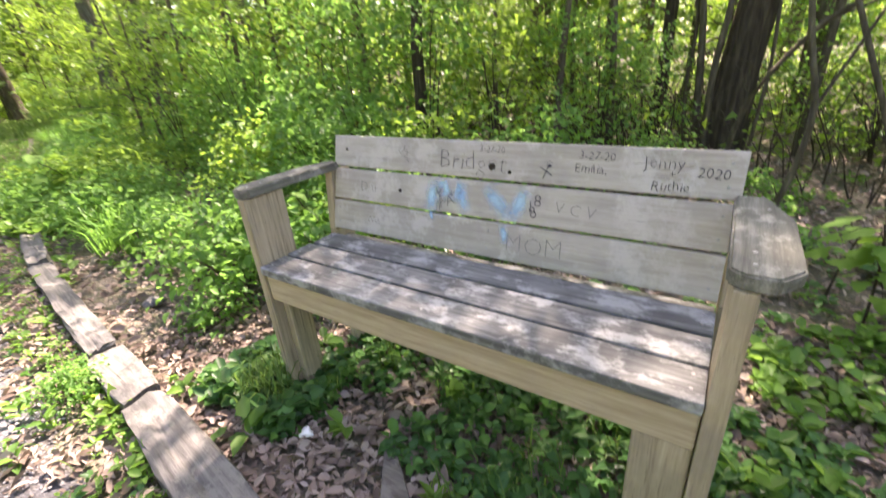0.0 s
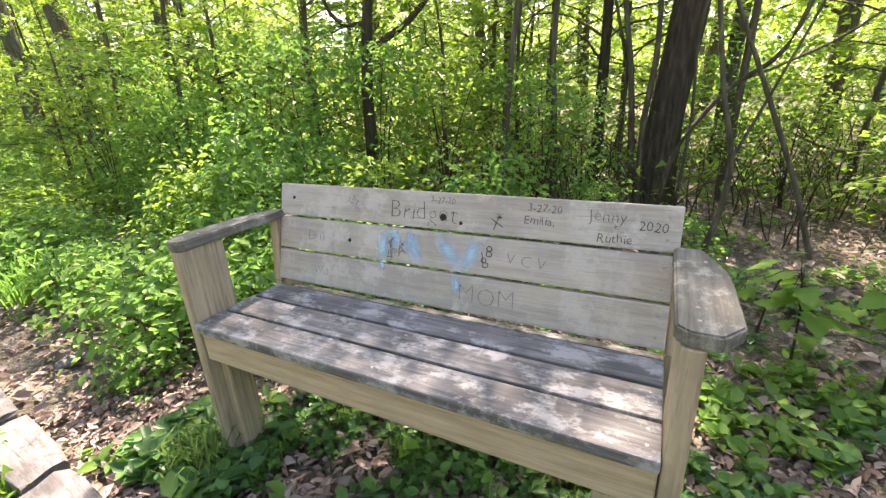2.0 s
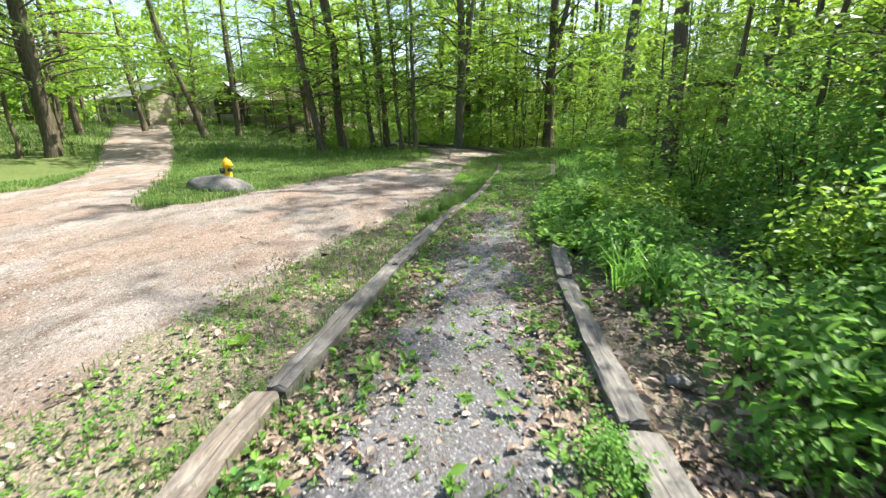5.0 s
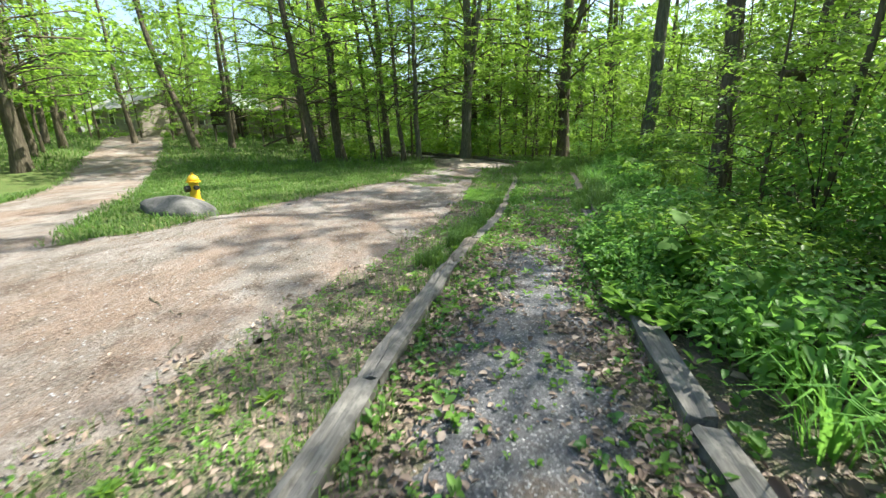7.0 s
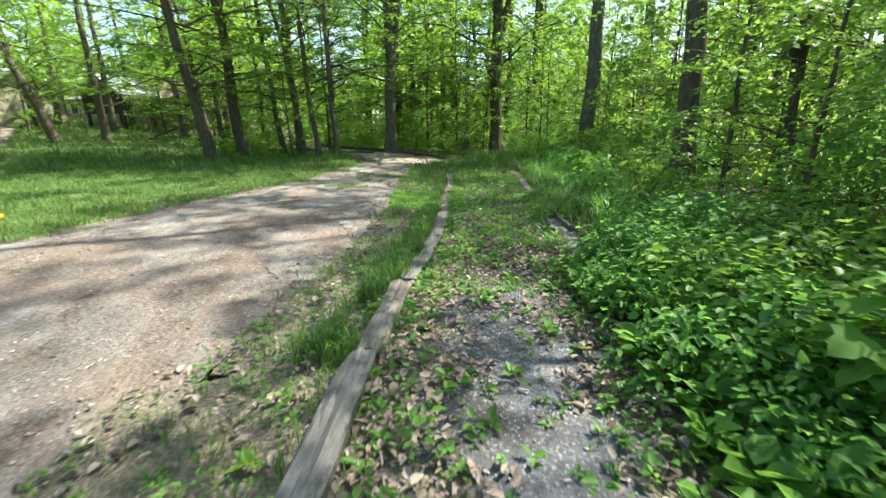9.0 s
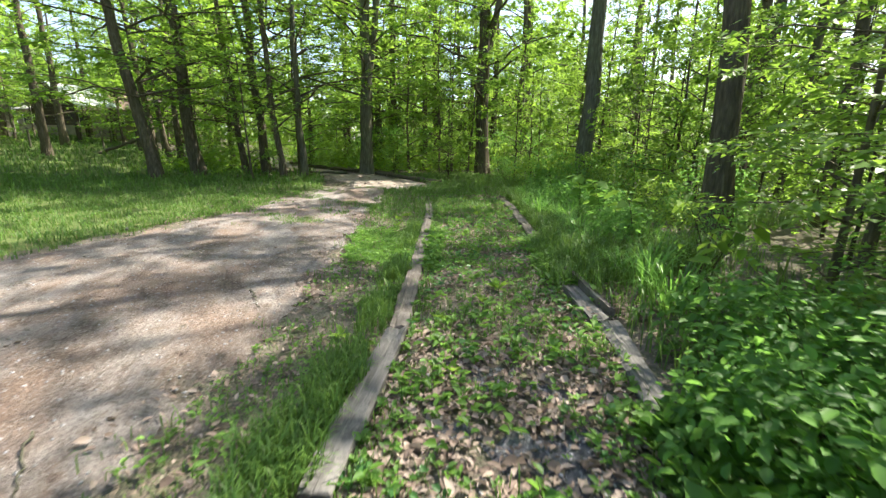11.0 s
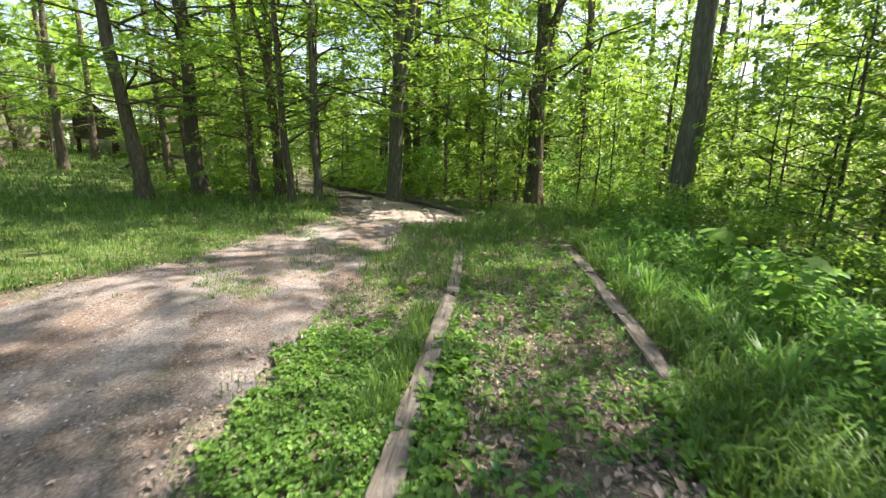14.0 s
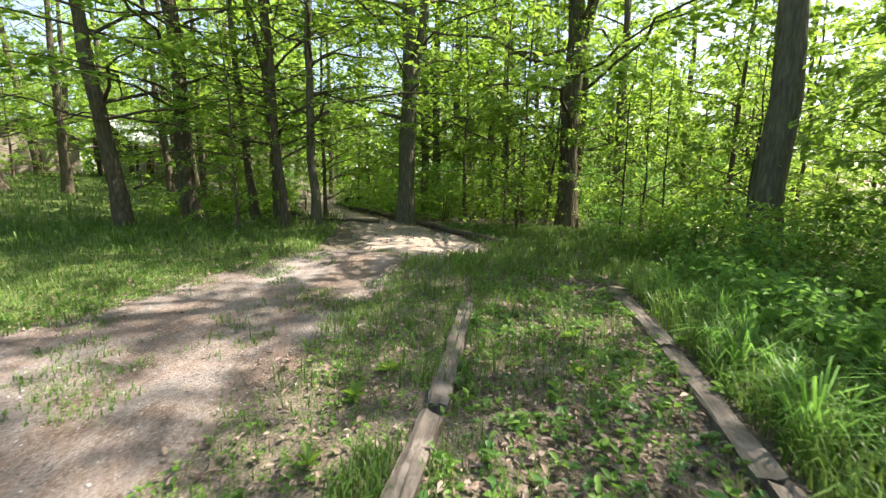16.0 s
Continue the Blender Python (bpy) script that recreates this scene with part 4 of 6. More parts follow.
for x, y, h, r, k in ((-5.6, 7.4, 7, 0.06, 0), (-3.8, 10.0, 8, 0.07, 2), (4.2, 9.5, 9, 0.1, 0), (-10.4, 7.4, 7.5, 0.07, 1), (-9.6, 8.0, 5.5, 0.04, 3), (5.5, 6.5, 8, 0.09, 2), (-1.0, 11.5, 9, 0.08, 1)):
    tree(x, y, h, r, (RNG.uniform(-0.06, 0.06), RNG.uniform(-0.06, 0.06)), "mid", k, spread=1.0, label="understory tree with layered bright leaves", name="understory_tree")
# mostly trees added for their shade on the bench, path and road
for x, y, h, r, k, crown in ((-8.75, 9.3, 20, 0.12, 1, "narrow"), (-3.4, 10.0, 20, 0.10, 0, "narrow"), (-13.05, 8.4, 20, 0.11, 2, "narrow"), (-15.9, 10.9, 20, 0.11, 1, "narrow"), (-7.9, 4.1, 9, 0.045, 0, "high"), (-6.2, 4.0, 9, 0.04, 2, "high"), (-1.6, 4.7, 9, 0.04, 0, "high"), (0.95, 9.8, 20, 0.14, 2, "high"), (-1.9, 8.2, 15, 0.08, 0, "high"), (-1.2, 5.5, 9, 0.045, 1, "high"), (0.75, 6.6, 9.5, 0.05, 2, "high")):
    tree(x, y, h, r, (0.01, 0.02), "high" if crown == "narrow" else crown, k, spread={"narrow": 0.6}.get(crown, 0.75 if h < 16 else 1.05), label="added tall woodland tree with a high leafy crown")
for x, y, h, r, k in ((-4.6, 5.0, 5.6, 0.04, 1), (-5.9, 4.6, 5.2, 0.04, 3), (2.9, 4.4, 5.0, 0.04, 0), (-3.0, 6.0, 4.5, 0.035, 2), (-2.2, 7.3, 6.0, 0.04, 0), (-4.4, 7.7, 6.5, 0.04, 1), (2.4, 7.9, 6.0, 0.04, 3), (-6.6, 7.2, 6.0, 0.04, 2), (-9.6, 3.95, 4.3, 0.035, 3), (-8.4, 3.7, 3.6, 0.03, 1), (-3.2, 11.4, 8.0, 0.05, 0)):
    tree(x, y, h, r, (0.03, -0.03), "mid", k, spread=1.1, label="young understory tree with layered leafy boughs", name="understory_tree")
for x, y, h, r, k in ((-2.5, 14.5, 18, 0.2, 0), (-6.0, 15.5, 19, 0.22, 1), (-9.5, 14.0, 18, 0.2, 2), (3.5, 14, 18, 0.22, 3), (-20.5, 14.5, 19, 0.24, 1), (8.5, 10, 17, 0.2, 1), (1.0, 17.5, 18, 0.2, 3)):
    tree(x, y, h, r, (RNG.uniform(-0.03, 0.03), RNG.uniform(-0.03, 0.03)), "tall", k, spread=1.0, label="added tall woodland tree with a high leafy crown")

# the woods beyond, denser with distance
def proto_tree(crown, kind, height, radius, label, name):
    return tree(0, -300, height, radius, (0.01, 0.02), crown, kind, label=label, name=name, seed=kind + 3)


def clear_of(x, y):
    if -27.5 < x < 6 and -12 < y < row_mid(np.array([x]))[0] + 4.2:
        return False
    p = np.array([x]), np.array([y])
    if inside(ROAD, *p)[0] > -1.5 or inside(TRAIL_POLY, *p)[0] > -1.2:
        return False
    if -40 < x < -26 and -30 < y < -7:
        return False
    if -4 < x < 5 and y < 7.5 and y > -3:
        return False
    return True


WOOD_LABEL, UNDER_LABEL = "woodland tree with a slender dark trunk", "understory tree with layered bright leaves"
stock = [proto_tree("far", k, 17, 0.2, WOOD_LABEL, "woodland_tree") for k in range(4)]
stock_mid = [proto_tree("mid", k, 7, 0.055, UNDER_LABEL, "understory_tree") for k in range(4)]
stock_far = [proto_tree("farmid", k, 7, 0.055, UNDER_LABEL, "understory_tree") for k in range(4)]
rs = np.random.default_rng(21)
count = 0
while count < 105:
    x, y = rs.uniform(-70, 24), rs.uniform(-45, 45)
    if not clear_of(x, y) or (abs(y) > 30 and x > -20 and rs.random() < 0.5) or (y > 0 and y < 17 and x > -25):
        continue
    s = rs.uniform(0.8, 1.25)
    copy_thing(stock[count % 4], pose(x, y, ground_at(x, y), 0, 0, rs.uniform(0, 360)) @ Matrix.Diagonal((s, s, s, 1)))
    count += 1
count = 0
while count < 104:
    x = rs.uniform(-55, 14)
    y = rs.uniform(7, 28) if rs.random() < 0.5 else rs.uniform(-38, 20)
    if not clear_of(x, y) or (y < 4 and x > -26) or (x > -24 and 0 < y < row_mid(np.array([x]))[0] + 9.5 and rs.random() < 0.85):
        continue
    s = rs.uniform(0.6, 1.2)
    near = x > -36 and y > -2 and y < row_mid(np.array([x]))[0] + 10
    copy_thing((stock_mid if near else stock_far)[count % 4], pose(x, y, ground_at(x, y), 0, 0, rs.uniform(0, 360)) @ Matrix.Diagonal((s, s, s, 1)))
    count += 1
for ob in stock + stock_mid + stock_far:
    for o in list(ob.children_recursive) + [ob]:
        bpy.data.objects.remove(o)

# vines and crooked stems beside the leaning tree
def vine(name, pts, r, label):
    p = np.array(pts, float)
    n = 18
    t = np.linspace(0, len(p) - 1, n)
    q = np.stack([np.interp(t, np.arange(len(p)), p[:, k]) for k in range(3)], 1)
    q[1:-1] = (q[:-2] + 2 * q[1:-1] + q[2:]) / 4
    V, F = tubes([(q, np.linspace(r, r * 0.55, n))], 7)
    ob = new(name, np_mesh(name, V, F, BARK, True))
    return tagged(ob, label, "vine", "woody vines by the leaning tree")


for pts, r in (([(0.42, 4.3, -0.05), (0.5, 4.3, 0.24), (0.56, 4.28, 0.8), (0.41, 4.3, 1.3), (0.32, 4.3, 1.8), (0.22, 4.3, 2.4), (0.3, 4.4, 3.6)], 0.028), ([(0.0, 5.2, -0.05), (0.08, 4.9, 0.8), (0.48, 4.8, 1.41), (0.82, 4.75, 1.6), (0.94, 4.73, 2.0), (1.05, 4.72, 2.6), (1.5, 4.8, 3.4)], 0.026),
               ([(1.25, 4.45, -0.05), (1.06, 4.5, 0.56), (0.82, 4.55, 1.13), (0.63, 4.58, 1.58), (0.42, 4.6, 2.05), (0.25, 4.62, 2.6), (0.2, 4.8, 3.6)], 0.024), ([(0.48, 4.8, 1.41), (0.75, 5.0, 1.5), (1.3, 5.1, 1.75), (1.9, 5.1, 2.3), (2.6, 5.1, 2.6)], 0.014),
               ([(0.56, 4.5, 0.8), (0.75, 4.55, 1.3), (0.98, 4.6, 1.95), (1.3, 4.7, 2.9)], 0.014), ([(-0.30, 5.95, -0.05), (-0.36, 5.95, 0.9), (-0.42, 5.95, 1.6), (-0.58, 5.95, 2.5), (-0.6, 5.95, 4.0)], 0.045), ([(-0.22, 5.9, -0.05), (-0.24, 5.9, 1.0), (-0.16, 5.9, 1.8), (-0.2, 5.92, 2.8), (-0.05, 6.0, 4.2)], 0.04),
               ([(-0.42, 6.05, -0.05), (-0.5, 6.0, 0.8), (-0.46, 6.0, 1.6), (-0.72, 6.0, 2.6), (-0.9, 6.0, 3.6)], 0.026), ([(0.22, 6.0, -0.05), (0.28, 5.95, 1.0), (0.22, 5.95, 2.0), (0.5, 6.0, 3.6)], 0.022)):
    vine("woody_vine", pts, r, "bare crooked woody vine beside the leaning tree")

# ---- shrubs ----


def shrub_proto(seed, height, radius, sprays, per, size, spr, material, low=0.1):
    rs = np.random.default_rng(seed)
    t = rs.uniform(0, 1, sprays)
    z = low + (height - low) * t ** 0.8
    az = rs.uniform(0, 2 * math.pi, sprays)
    r = radius * np.sqrt(rs.uniform(0.05, 1, sprays)) * (1 - 0.45 * t)
    c = np.stack([np.cos(az) * r, np.sin(az) * r, z], 1)
    pos, along, up, ln = spray_leaves(rs, c, per, spr * rs.uniform(0.7, 1.3, sprays), size, 0.3, 0.35)
    pos[:, 2] = np.maximum(pos[:, 2], 0.03)
    V, F = leaf_arrays(pos, along, up, ln, ln * 0.66, height < 1.2)
    stems = []
    for q in c[:6]:
        t = np.linspace(0, 1, 6)[:, None]
        p = (1 - t) ** 2 * np.array([rs.normal(0, 0.05), rs.normal(0, 0.05), -0.03]) + 2 * t * (1 - t) * np.array([q[0] * 0.25, q[1] * 0.25, q[2] * 0.7]) + t * t * q
        SV, SF = tubes([(p, np.linspace(0.007, 0.002, 6) * (0.6 + height * 0.5))], 4)
        stems.append(np_mesh("stem", SV, SF, TWIG))
    return np_mesh("foliage", V, F, material), stems


SHRUBS = {
    "low": [shrub_proto(201 + i, 0.45, 0.42, 42, 9, 0.060, 0.13, LEAF_SHRUB, 0.06) for i in range(3)],
    "bush": [shrub_proto(211 + i, 0.95, 0.64, 66, 11, 0.066, 0.18, LEAF_SHRUB if i < 2 else LEAF_YOUNG, 0.1) for i in range(3)],
    "tall": [shrub_proto(221 + i, 2.1, 0.95, 100, 11, 0.08, 0.25, LEAF_YOUNG if i == 1 else LEAF_SHRUB, 0.15) for i in range(3)],
    "sprig": [shrub_proto(241 + i, 0.9, 0.42, 7, 5, 0.14, 0.2, LEAF_YOUNG, 0.45) for i in range(2)],
}
SHRUB_LABEL = {"sprig": "slender sapling sprig with a few large soft leaves", "low": "low green bramble plant on the forest floor", "bush": "dense leafy green shrub beside the path", "tall": "tall loose thicket shrub with fresh leaves"}
made_shrubs = {}


def shrub(kind, i, x, y, scale=1.0, turn=0.0, squash=1.0):
    key = (kind, i % len(SHRUBS[kind]))
    m = pose(x, y, ground_at(x, y), 0, 0, turn) @ Matrix.Diagonal((scale, scale, scale * squash, 1))
    if key in made_shrubs:
        return copy_thing(made_shrubs[key], m)
    th = empty("shrub", Matrix.Identity(4), SHRUB_LABEL[kind], "shrub", "undergrowth shrubs")
    leaf, stems = SHRUBS[kind][key[1]]
    part("foliage", leaf, None, th)
    for s in stems:
        part("stem", s, None, th)
    th.matrix_world = m
    made_shrubs[key] = th
    th.scale = (1, 1, 1)
    th.matrix_basis = pose(x, y, ground_at(x, y), 0, 0, turn)
    return th


rs = np.random.default_rng(77)
# along the right-hand timbers
k = 0
for x in np.arange(-2.9, -9.6, -0.42):
    e = float(on_row(RIGHT_ROW, x))
    if x < -4.6:
        shrub("low", k, x, e + rs.uniform(0.42, 0.7), rs.uniform(0.8, 1.15), rs.uniform(0, 360))
    shrub("low", k + 1, x + rs.uniform(-0.2, 0.2), e + rs.uniform(0.9, 1.3), rs.uniform(0.7, 1.1), rs.uniform(0, 360), 0.8)
    shrub("bush", k, x + rs.uniform(-0.2, 0.2), e + rs.uniform(1.7, 2.4), rs.uniform(0.6, 0.85), rs.uniform(0, 360), 0.7)
    if k % 3 == 0:
        shrub("bush", k + 1, x, e + rs.uniform(2.2, 3.2), rs.uniform(0.9, 1.4), rs.uniform(0, 360))
        shrub("tall", k, x, e + rs.uniform(2.6, 4.2), rs.uniform(0.7, 1.0), rs.uniform(0, 360))
    k += 1
# the dense bank that leans over the path
for x, y, s in ((-6.5, 1.6, 1.0), (-7.1, 1.72, 1.1), (-7.7, 1.85, 1.05), (-8.2, 1.95, 1.0), (-6.9, 2.3, 1.3), (-7.9, 2.5, 1.35), (-8.8, 2.7, 1.2), (-6.2, 2.0, 1.2), (-5.6, 1.9, 1.0)):
    shrub("bush", k, x, y, s * 0.85, rs.uniform(0, 360), 0.62)
    k += 1
for x, y, s in ((-7.4, 3.6, 0.8), (-6.0, 3.8, 0.75)):
    shrub("tall", k, x, y, s, rs.uniform(0, 360))
    k += 1
for x in np.arange(-6.1, -8.6, -0.3):
    e = float(on_row(RIGHT_ROW, x))
    shrub("low", k, x, e + rs.uniform(0.02, 0.25), rs.uniform(0.6, 0.9), rs.uniform(0, 360))
    k += 1
# left of the bench and behind it
for x, y, s, kd in ((-2.45, 1.05, 0.6, "low"), (-2.6, 1.3, 1.1, "low"), (-2.15, 1.6, 1.2, "low"), (-2.7, 1.8, 1.3, "low"), (-3.1, 1.35, 1.1, "low"), (-2.0, 2.05, 0.65, "bush"), (-2.6, 2.3, 0.75, "bush"), (-3.3, 2.0, 0.65, "bush"), (-3.9, 2.5, 0.8, "bush"), (-1.75, 2.35, 0.8, "bush"), (-3.2, 2.9, 1.2, "bush"),
                    (-2.3, 3.1, 1.0, "bush"), (-4.6, 3.2, 1.1, "bush"), (-1.2, 2.5, 0.9, "low"), (-0.5, 2.7, 0.8, "low"), (0.4, 3.1, 0.8, "low"), (-1.4, 3.4, 1.0, "bush"), (-3.6, 3.7, 1.0, "tall"), (-4.8, 4.3, 1.1, "tall"), (-2.3, 4.6, 0.9, "tall"), (-1.2, 4.9, 0.8, "tall"),
                    (-0.9, 5.9, 0.7, "tall"), (1.3, 6.3, 0.7, "tall"), (2.6, 6.2, 0.8, "tall"), (-3.9, 5.4, 1.0, "tall"), (-5.8, 4.9, 1.1, "tall"), (0.9, 7.3, 0.9, "tall"), (-2.2, 6.6, 0.9, "tall"), (3.5, 5.2, 0.8, "bush"), (2.6, 4.5, 0.7, "low"), (1.9, 1.9, 0.8, "low"), (2.3, 2.9, 0.9, "low"),
                    (-1.95, 1.45, 0.55, "low"), (-2.38, 0.27, 0.42, "low"), (-2.55, 0.30, 0.34, "low"), (0.2, 4.3, 0.7, "low"), (-0.5, 4.4, 0.6, "bush"), (4.0, 3.4, 0.9, "bush"), (1.1, 1.2, 0.6, "low"), (1.6, 3.6, 0.6, "low")):
    shrub(kd, k, x, y, s, rs.uniform(0, 360))
    k += 1
# along the far part of the path
for x in np.arange(-10.0, -20.5, -0.6):
    e = float(on_row(RIGHT_ROW, x))
    if -11.7 < x < -9.9:
        continue
    shrub("low", k, x, e + rs.uniform(1.0, 1.8), rs.uniform(0.9, 1.4), rs.uniform(0, 360))
    shrub("bush", k, x, e + rs.uniform(2.2, 3.6), rs.uniform(0.5, 0.95), rs.uniform(0, 360))
    if k % 3 == 1:
        shrub("tall", k, x, e + rs.uniform(3.5, 6.0), rs.uniform(0.7, 1.1), rs.uniform(0, 360))
        shrub("bush", k, x, e + rs.uniform(3.2, 6.2), rs.uniform(0.9, 1.4), rs.uniform(0, 360))
    k += 1
for x, y, s in ((-17.6, 6.2, 1.0), (-18.4, 6.7, 1.2), (-19.6, 6.5, 1.2), (-18.2, 7.6, 1.2), (-20.3, 6.0, 1.0), (-21.2, 5.6, 0.9)):
    shrub("bush", k, x, y, s, rs.uniform(0, 360))
    k += 1
for x, y, s in ((-22.8, 3.9, 0.8), (-26.5, 2.2, 0.9), (-27, 0.8, 0.8), (-28, 2.5, 0.9), (-29, 4, 1.0), (-26, 7.0, 0.9), (-27.5, 5.5, 1.0), (-30, 1.5, 1.0), (-24, 7.6, 0.9), (-28.8, -5.0, 0.9), (-30, -6.5, 1.0), (-28, -3.4, 0.8), (-31, -3.5, 1.0), (-32, 3, 1.1), (-33, 6, 1.1), (-31, 9, 1.1), (-28, 10, 1.0), (-25, 10.5, 1.0), (-34, -7.5, 1.0), (-32, -1.8, 0.9)):
    shrub("tall", k, x, y, s, rs.uniform(0, 360))
    k += 1
for x, y, s in ((-10.2, 3.3, 1.3),):
    shrub("sprig", k, x, y, s, rs.uniform(0, 360))
    k += 1
# ---- ground cover ----


def scatter(rs, n, x0, x1, y0, y1, keep):
    x, y = rs.uniform(x0, x1, n), rs.uniform(y0, y1, n)
    ok = keep(x, y)
    return x[ok], y[ok]


def add_stuff(name, arrays, material, label, category):
    V = np.concatenate([a[0] for a in arrays])
    off = np.cumsum([0] + [len(a[0]) for a in arrays[:-1]])
    F = np.concatenate([a[1] + o for a, o in zip(arrays, off)])
    return tagged(new(name, np_mesh(name, V, F, material)), label, category, kind="stuff")


def rosettes(rs, x, y, leaves, size, lift=0.5, aspect=0.62):
    """Small weeds: leaves that rise from one foot."""
    n = len(x)
    z = terrain(x, y)
    a = rs.uniform(0, 2 * math.pi, (n, leaves)).ravel()
    s = np.repeat(size * rs.uniform(0.6, 1.4, n), leaves) * rs.uniform(0.6, 1.2, n * leaves)
    d = np.stack([np.cos(a), np.sin(a), lift * rs.uniform(0.2, 1.6, n * leaves)], 1)
    base = np.stack([np.repeat(x, leaves), np.repeat(y, leaves), np.repeat(z, leaves)], 1)
    hgt = rs.uniform(0.0, 1.0, n * leaves)[:, None]
    base = base + np.array([[0, 0, 1.0]]) * s[:, None] * hgt + d * s[:, None] * 0.15
    up = np.stack([rs.normal(0, 0.3, n * leaves), rs.normal(0, 0.3, n * leaves), np.ones(n * leaves)], 1)
    return leaf_arrays(base, d, up, s, s * aspect, True)


def left_strip(x, y):
    """Between the road and the left-hand timbers."""
    l = on_row(LEFT_ROW, x)
    return (y < l - 0.05) & (inside(ROAD, x, y) < 0.1)


def between(x, y):
    return (y > on_row(LEFT_ROW, x) + 0.06) & (y < on_row(RIGHT_ROW, x) - 0.06)


def right_side(x, y, w=1.0):
    r = on_row(RIGHT_ROW, x)
    return (y > r + 0.1) & (y < r + w)


def patchy(x, y, s, level, seed=0.0):
    return fnoise(x, y, s, seed) > level


rs = np.random.default_rng(5)
weeds, ivy, blades, dry, dead = [], [], [], [], []
weeds.append(rosettes(rs, *scatter(rs, 21000, -20, 3, -2.6, 2.4, lambda x, y: left_strip(x, y) & patchy(x, y, 1.6, -0.5)), 4, 0.028))
weeds.append(rosettes(rs, *scatter(rs, 5200, -9.5, 2, -1.9, 2.2, lambda x, y: between(x, y) & (np.minimum(y - on_row(LEFT_ROW, x), on_row(RIGHT_ROW, x) - y) < 0.36 + 0.28 * fnoise(x, y, 1.4, 3))), 5, 0.042))
weeds.append(rosettes(rs, *scatter(rs, 6500, -19, -8.0, -0.2, 4.6, lambda x, y: between(x, y) & patchy(x, y, 2.0, -0.25, 2)), 5, 0.045))
weeds.append(rosettes(rs, *scatter(rs, 2600, -20, 3, 0, 6, lambda x, y: right_side(x, y, 1.2) & patchy(x, y, 1.3, -0.3, 1)), 6, 0.07))
weeds.append(rosettes(rs, *scatter(rs, 1700, 0.3, 4, 0.2, 5.5, lambda x, y: patchy(x, y, 1.1, 0.0, 6)), 7, 0.048))
ivy.append(rosettes(rs, *scatter(rs, 1300, -1.6, 0.6, 0.78, 1.6, lambda x, y: patchy(x, y, 2.2, -0.5, 4)), 6, 0.04, 0.4, 0.8))
ivy.append(rosettes(rs, *scatter(rs, 500, -2.2, 2.4, 1.4, 3.6, lambda x, y: patchy(x, y, 1.2, 0.0, 9)), 6, 0.06, 0.4, 0.85))
ivy.append(rosettes(rs, *scatter(rs, 260, -1.9, -1.3, 0.62, 1.05, lambda x, y: x < 9), 6, 0.055, 0.5, 0.8))
weeds.append(rosettes(rs, *scatter(rs, 6500, -14.2, -11.2, 0.1, 1.3, lambda x, y: (y < on_row(LEFT_ROW, x) - 0.02) & (((x + 12.65) / 1.15) ** 2 + ((y - 0.75) / 0.60) ** 2 < 1 + 0.35 * fnoise(x, y, 3))), 5, 0.024, 0.6, 0.9))
weeds.append(rosettes(rs, *scatter(rs, 1300, -13.6, -11.4, 1.0, 1.9, lambda x, y: (y > on_row(LEFT_ROW, x) + 0.03) & (y < on_row(LEFT_ROW, x) + 0.3)), 5, 0.04, 0.5, 0.9))
weeds.append(rosettes(rs, *scatter(rs, 1500, -9.5, 1, -1.9, 2.2, between), 5, 0.03))
weeds.append(rosettes(rs, *scatter(rs, 2600, -10, 0, -1.9, 2.2, lambda x, y: between(x, y) & patchy(x, y, 2.6, 0.35, 33)), 5, 0.05))
weeds.append(rosettes(rs, *scatter(rs, 1500, -8.6, -5.6, 0.5, 2.2, lambda x, y: right_side(x, y + 0.25, 0.9) & patchy(x, y, 1.8, -0.4, 35)), 7, 0.095, 0.7, 0.7))
weeds.append(rosettes(rs, *scatter(rs, 900, -12.7, -10.6, 1.8, 3.4, lambda x, y: (y > on_row(RIGHT_ROW, x) - 0.2) & (y < on_row(RIGHT_ROW, x) + 0.5)), 6, 0.06))
weeds.append(rosettes(rs, *scatter(rs, 700, 0.3, 2.4, 0.6, 2.4, lambda x, y: patchy(x, y, 1.6, -0.1, 29)), 7, 0.055, 0.6, 0.8))
add_stuff("weeds", weeds, LEAF_WEED, "small green weeds scattered along the path edges", "weeds")
ivy.append(rosettes(rs, *scatter(rs, 2600, -18, -9.5, 0.4, 4.4, lambda x, y: between(x, y) & patchy(x, y, 1.9, -0.15, 43)), 5, 0.036, 0.45, 0.85))
ivy.append(rosettes(rs, *scatter(rs, 1600, -9.5, -1.0, -1.6, 2.0, lambda x, y: between(x, y) & (path_field(x, y) < 0.2) & patchy(x, y, 2.1, 0.0, 45)), 5, 0.034, 0.45, 0.85))
add_stuff("ivy", ivy, LEAF_IVY, "dark green creeping ivy and clover patches", "ground ivy")


def grass(rs, x, y, h, w, bend):
    n = len(x)
    a = rs.uniform(0, 2 * math.pi, n)
    lean = np.stack([np.cos(a), np.sin(a), np.zeros(n)], 1)
    return blade_arrays(np.stack([x, y, terrain(x, y) - 0.01], 1), lean, h * rs.uniform(0.5, 1.35, n), w * rs.uniform(0.7, 1.3, n), rs.uniform(0.2, 1.0, n) * bend)


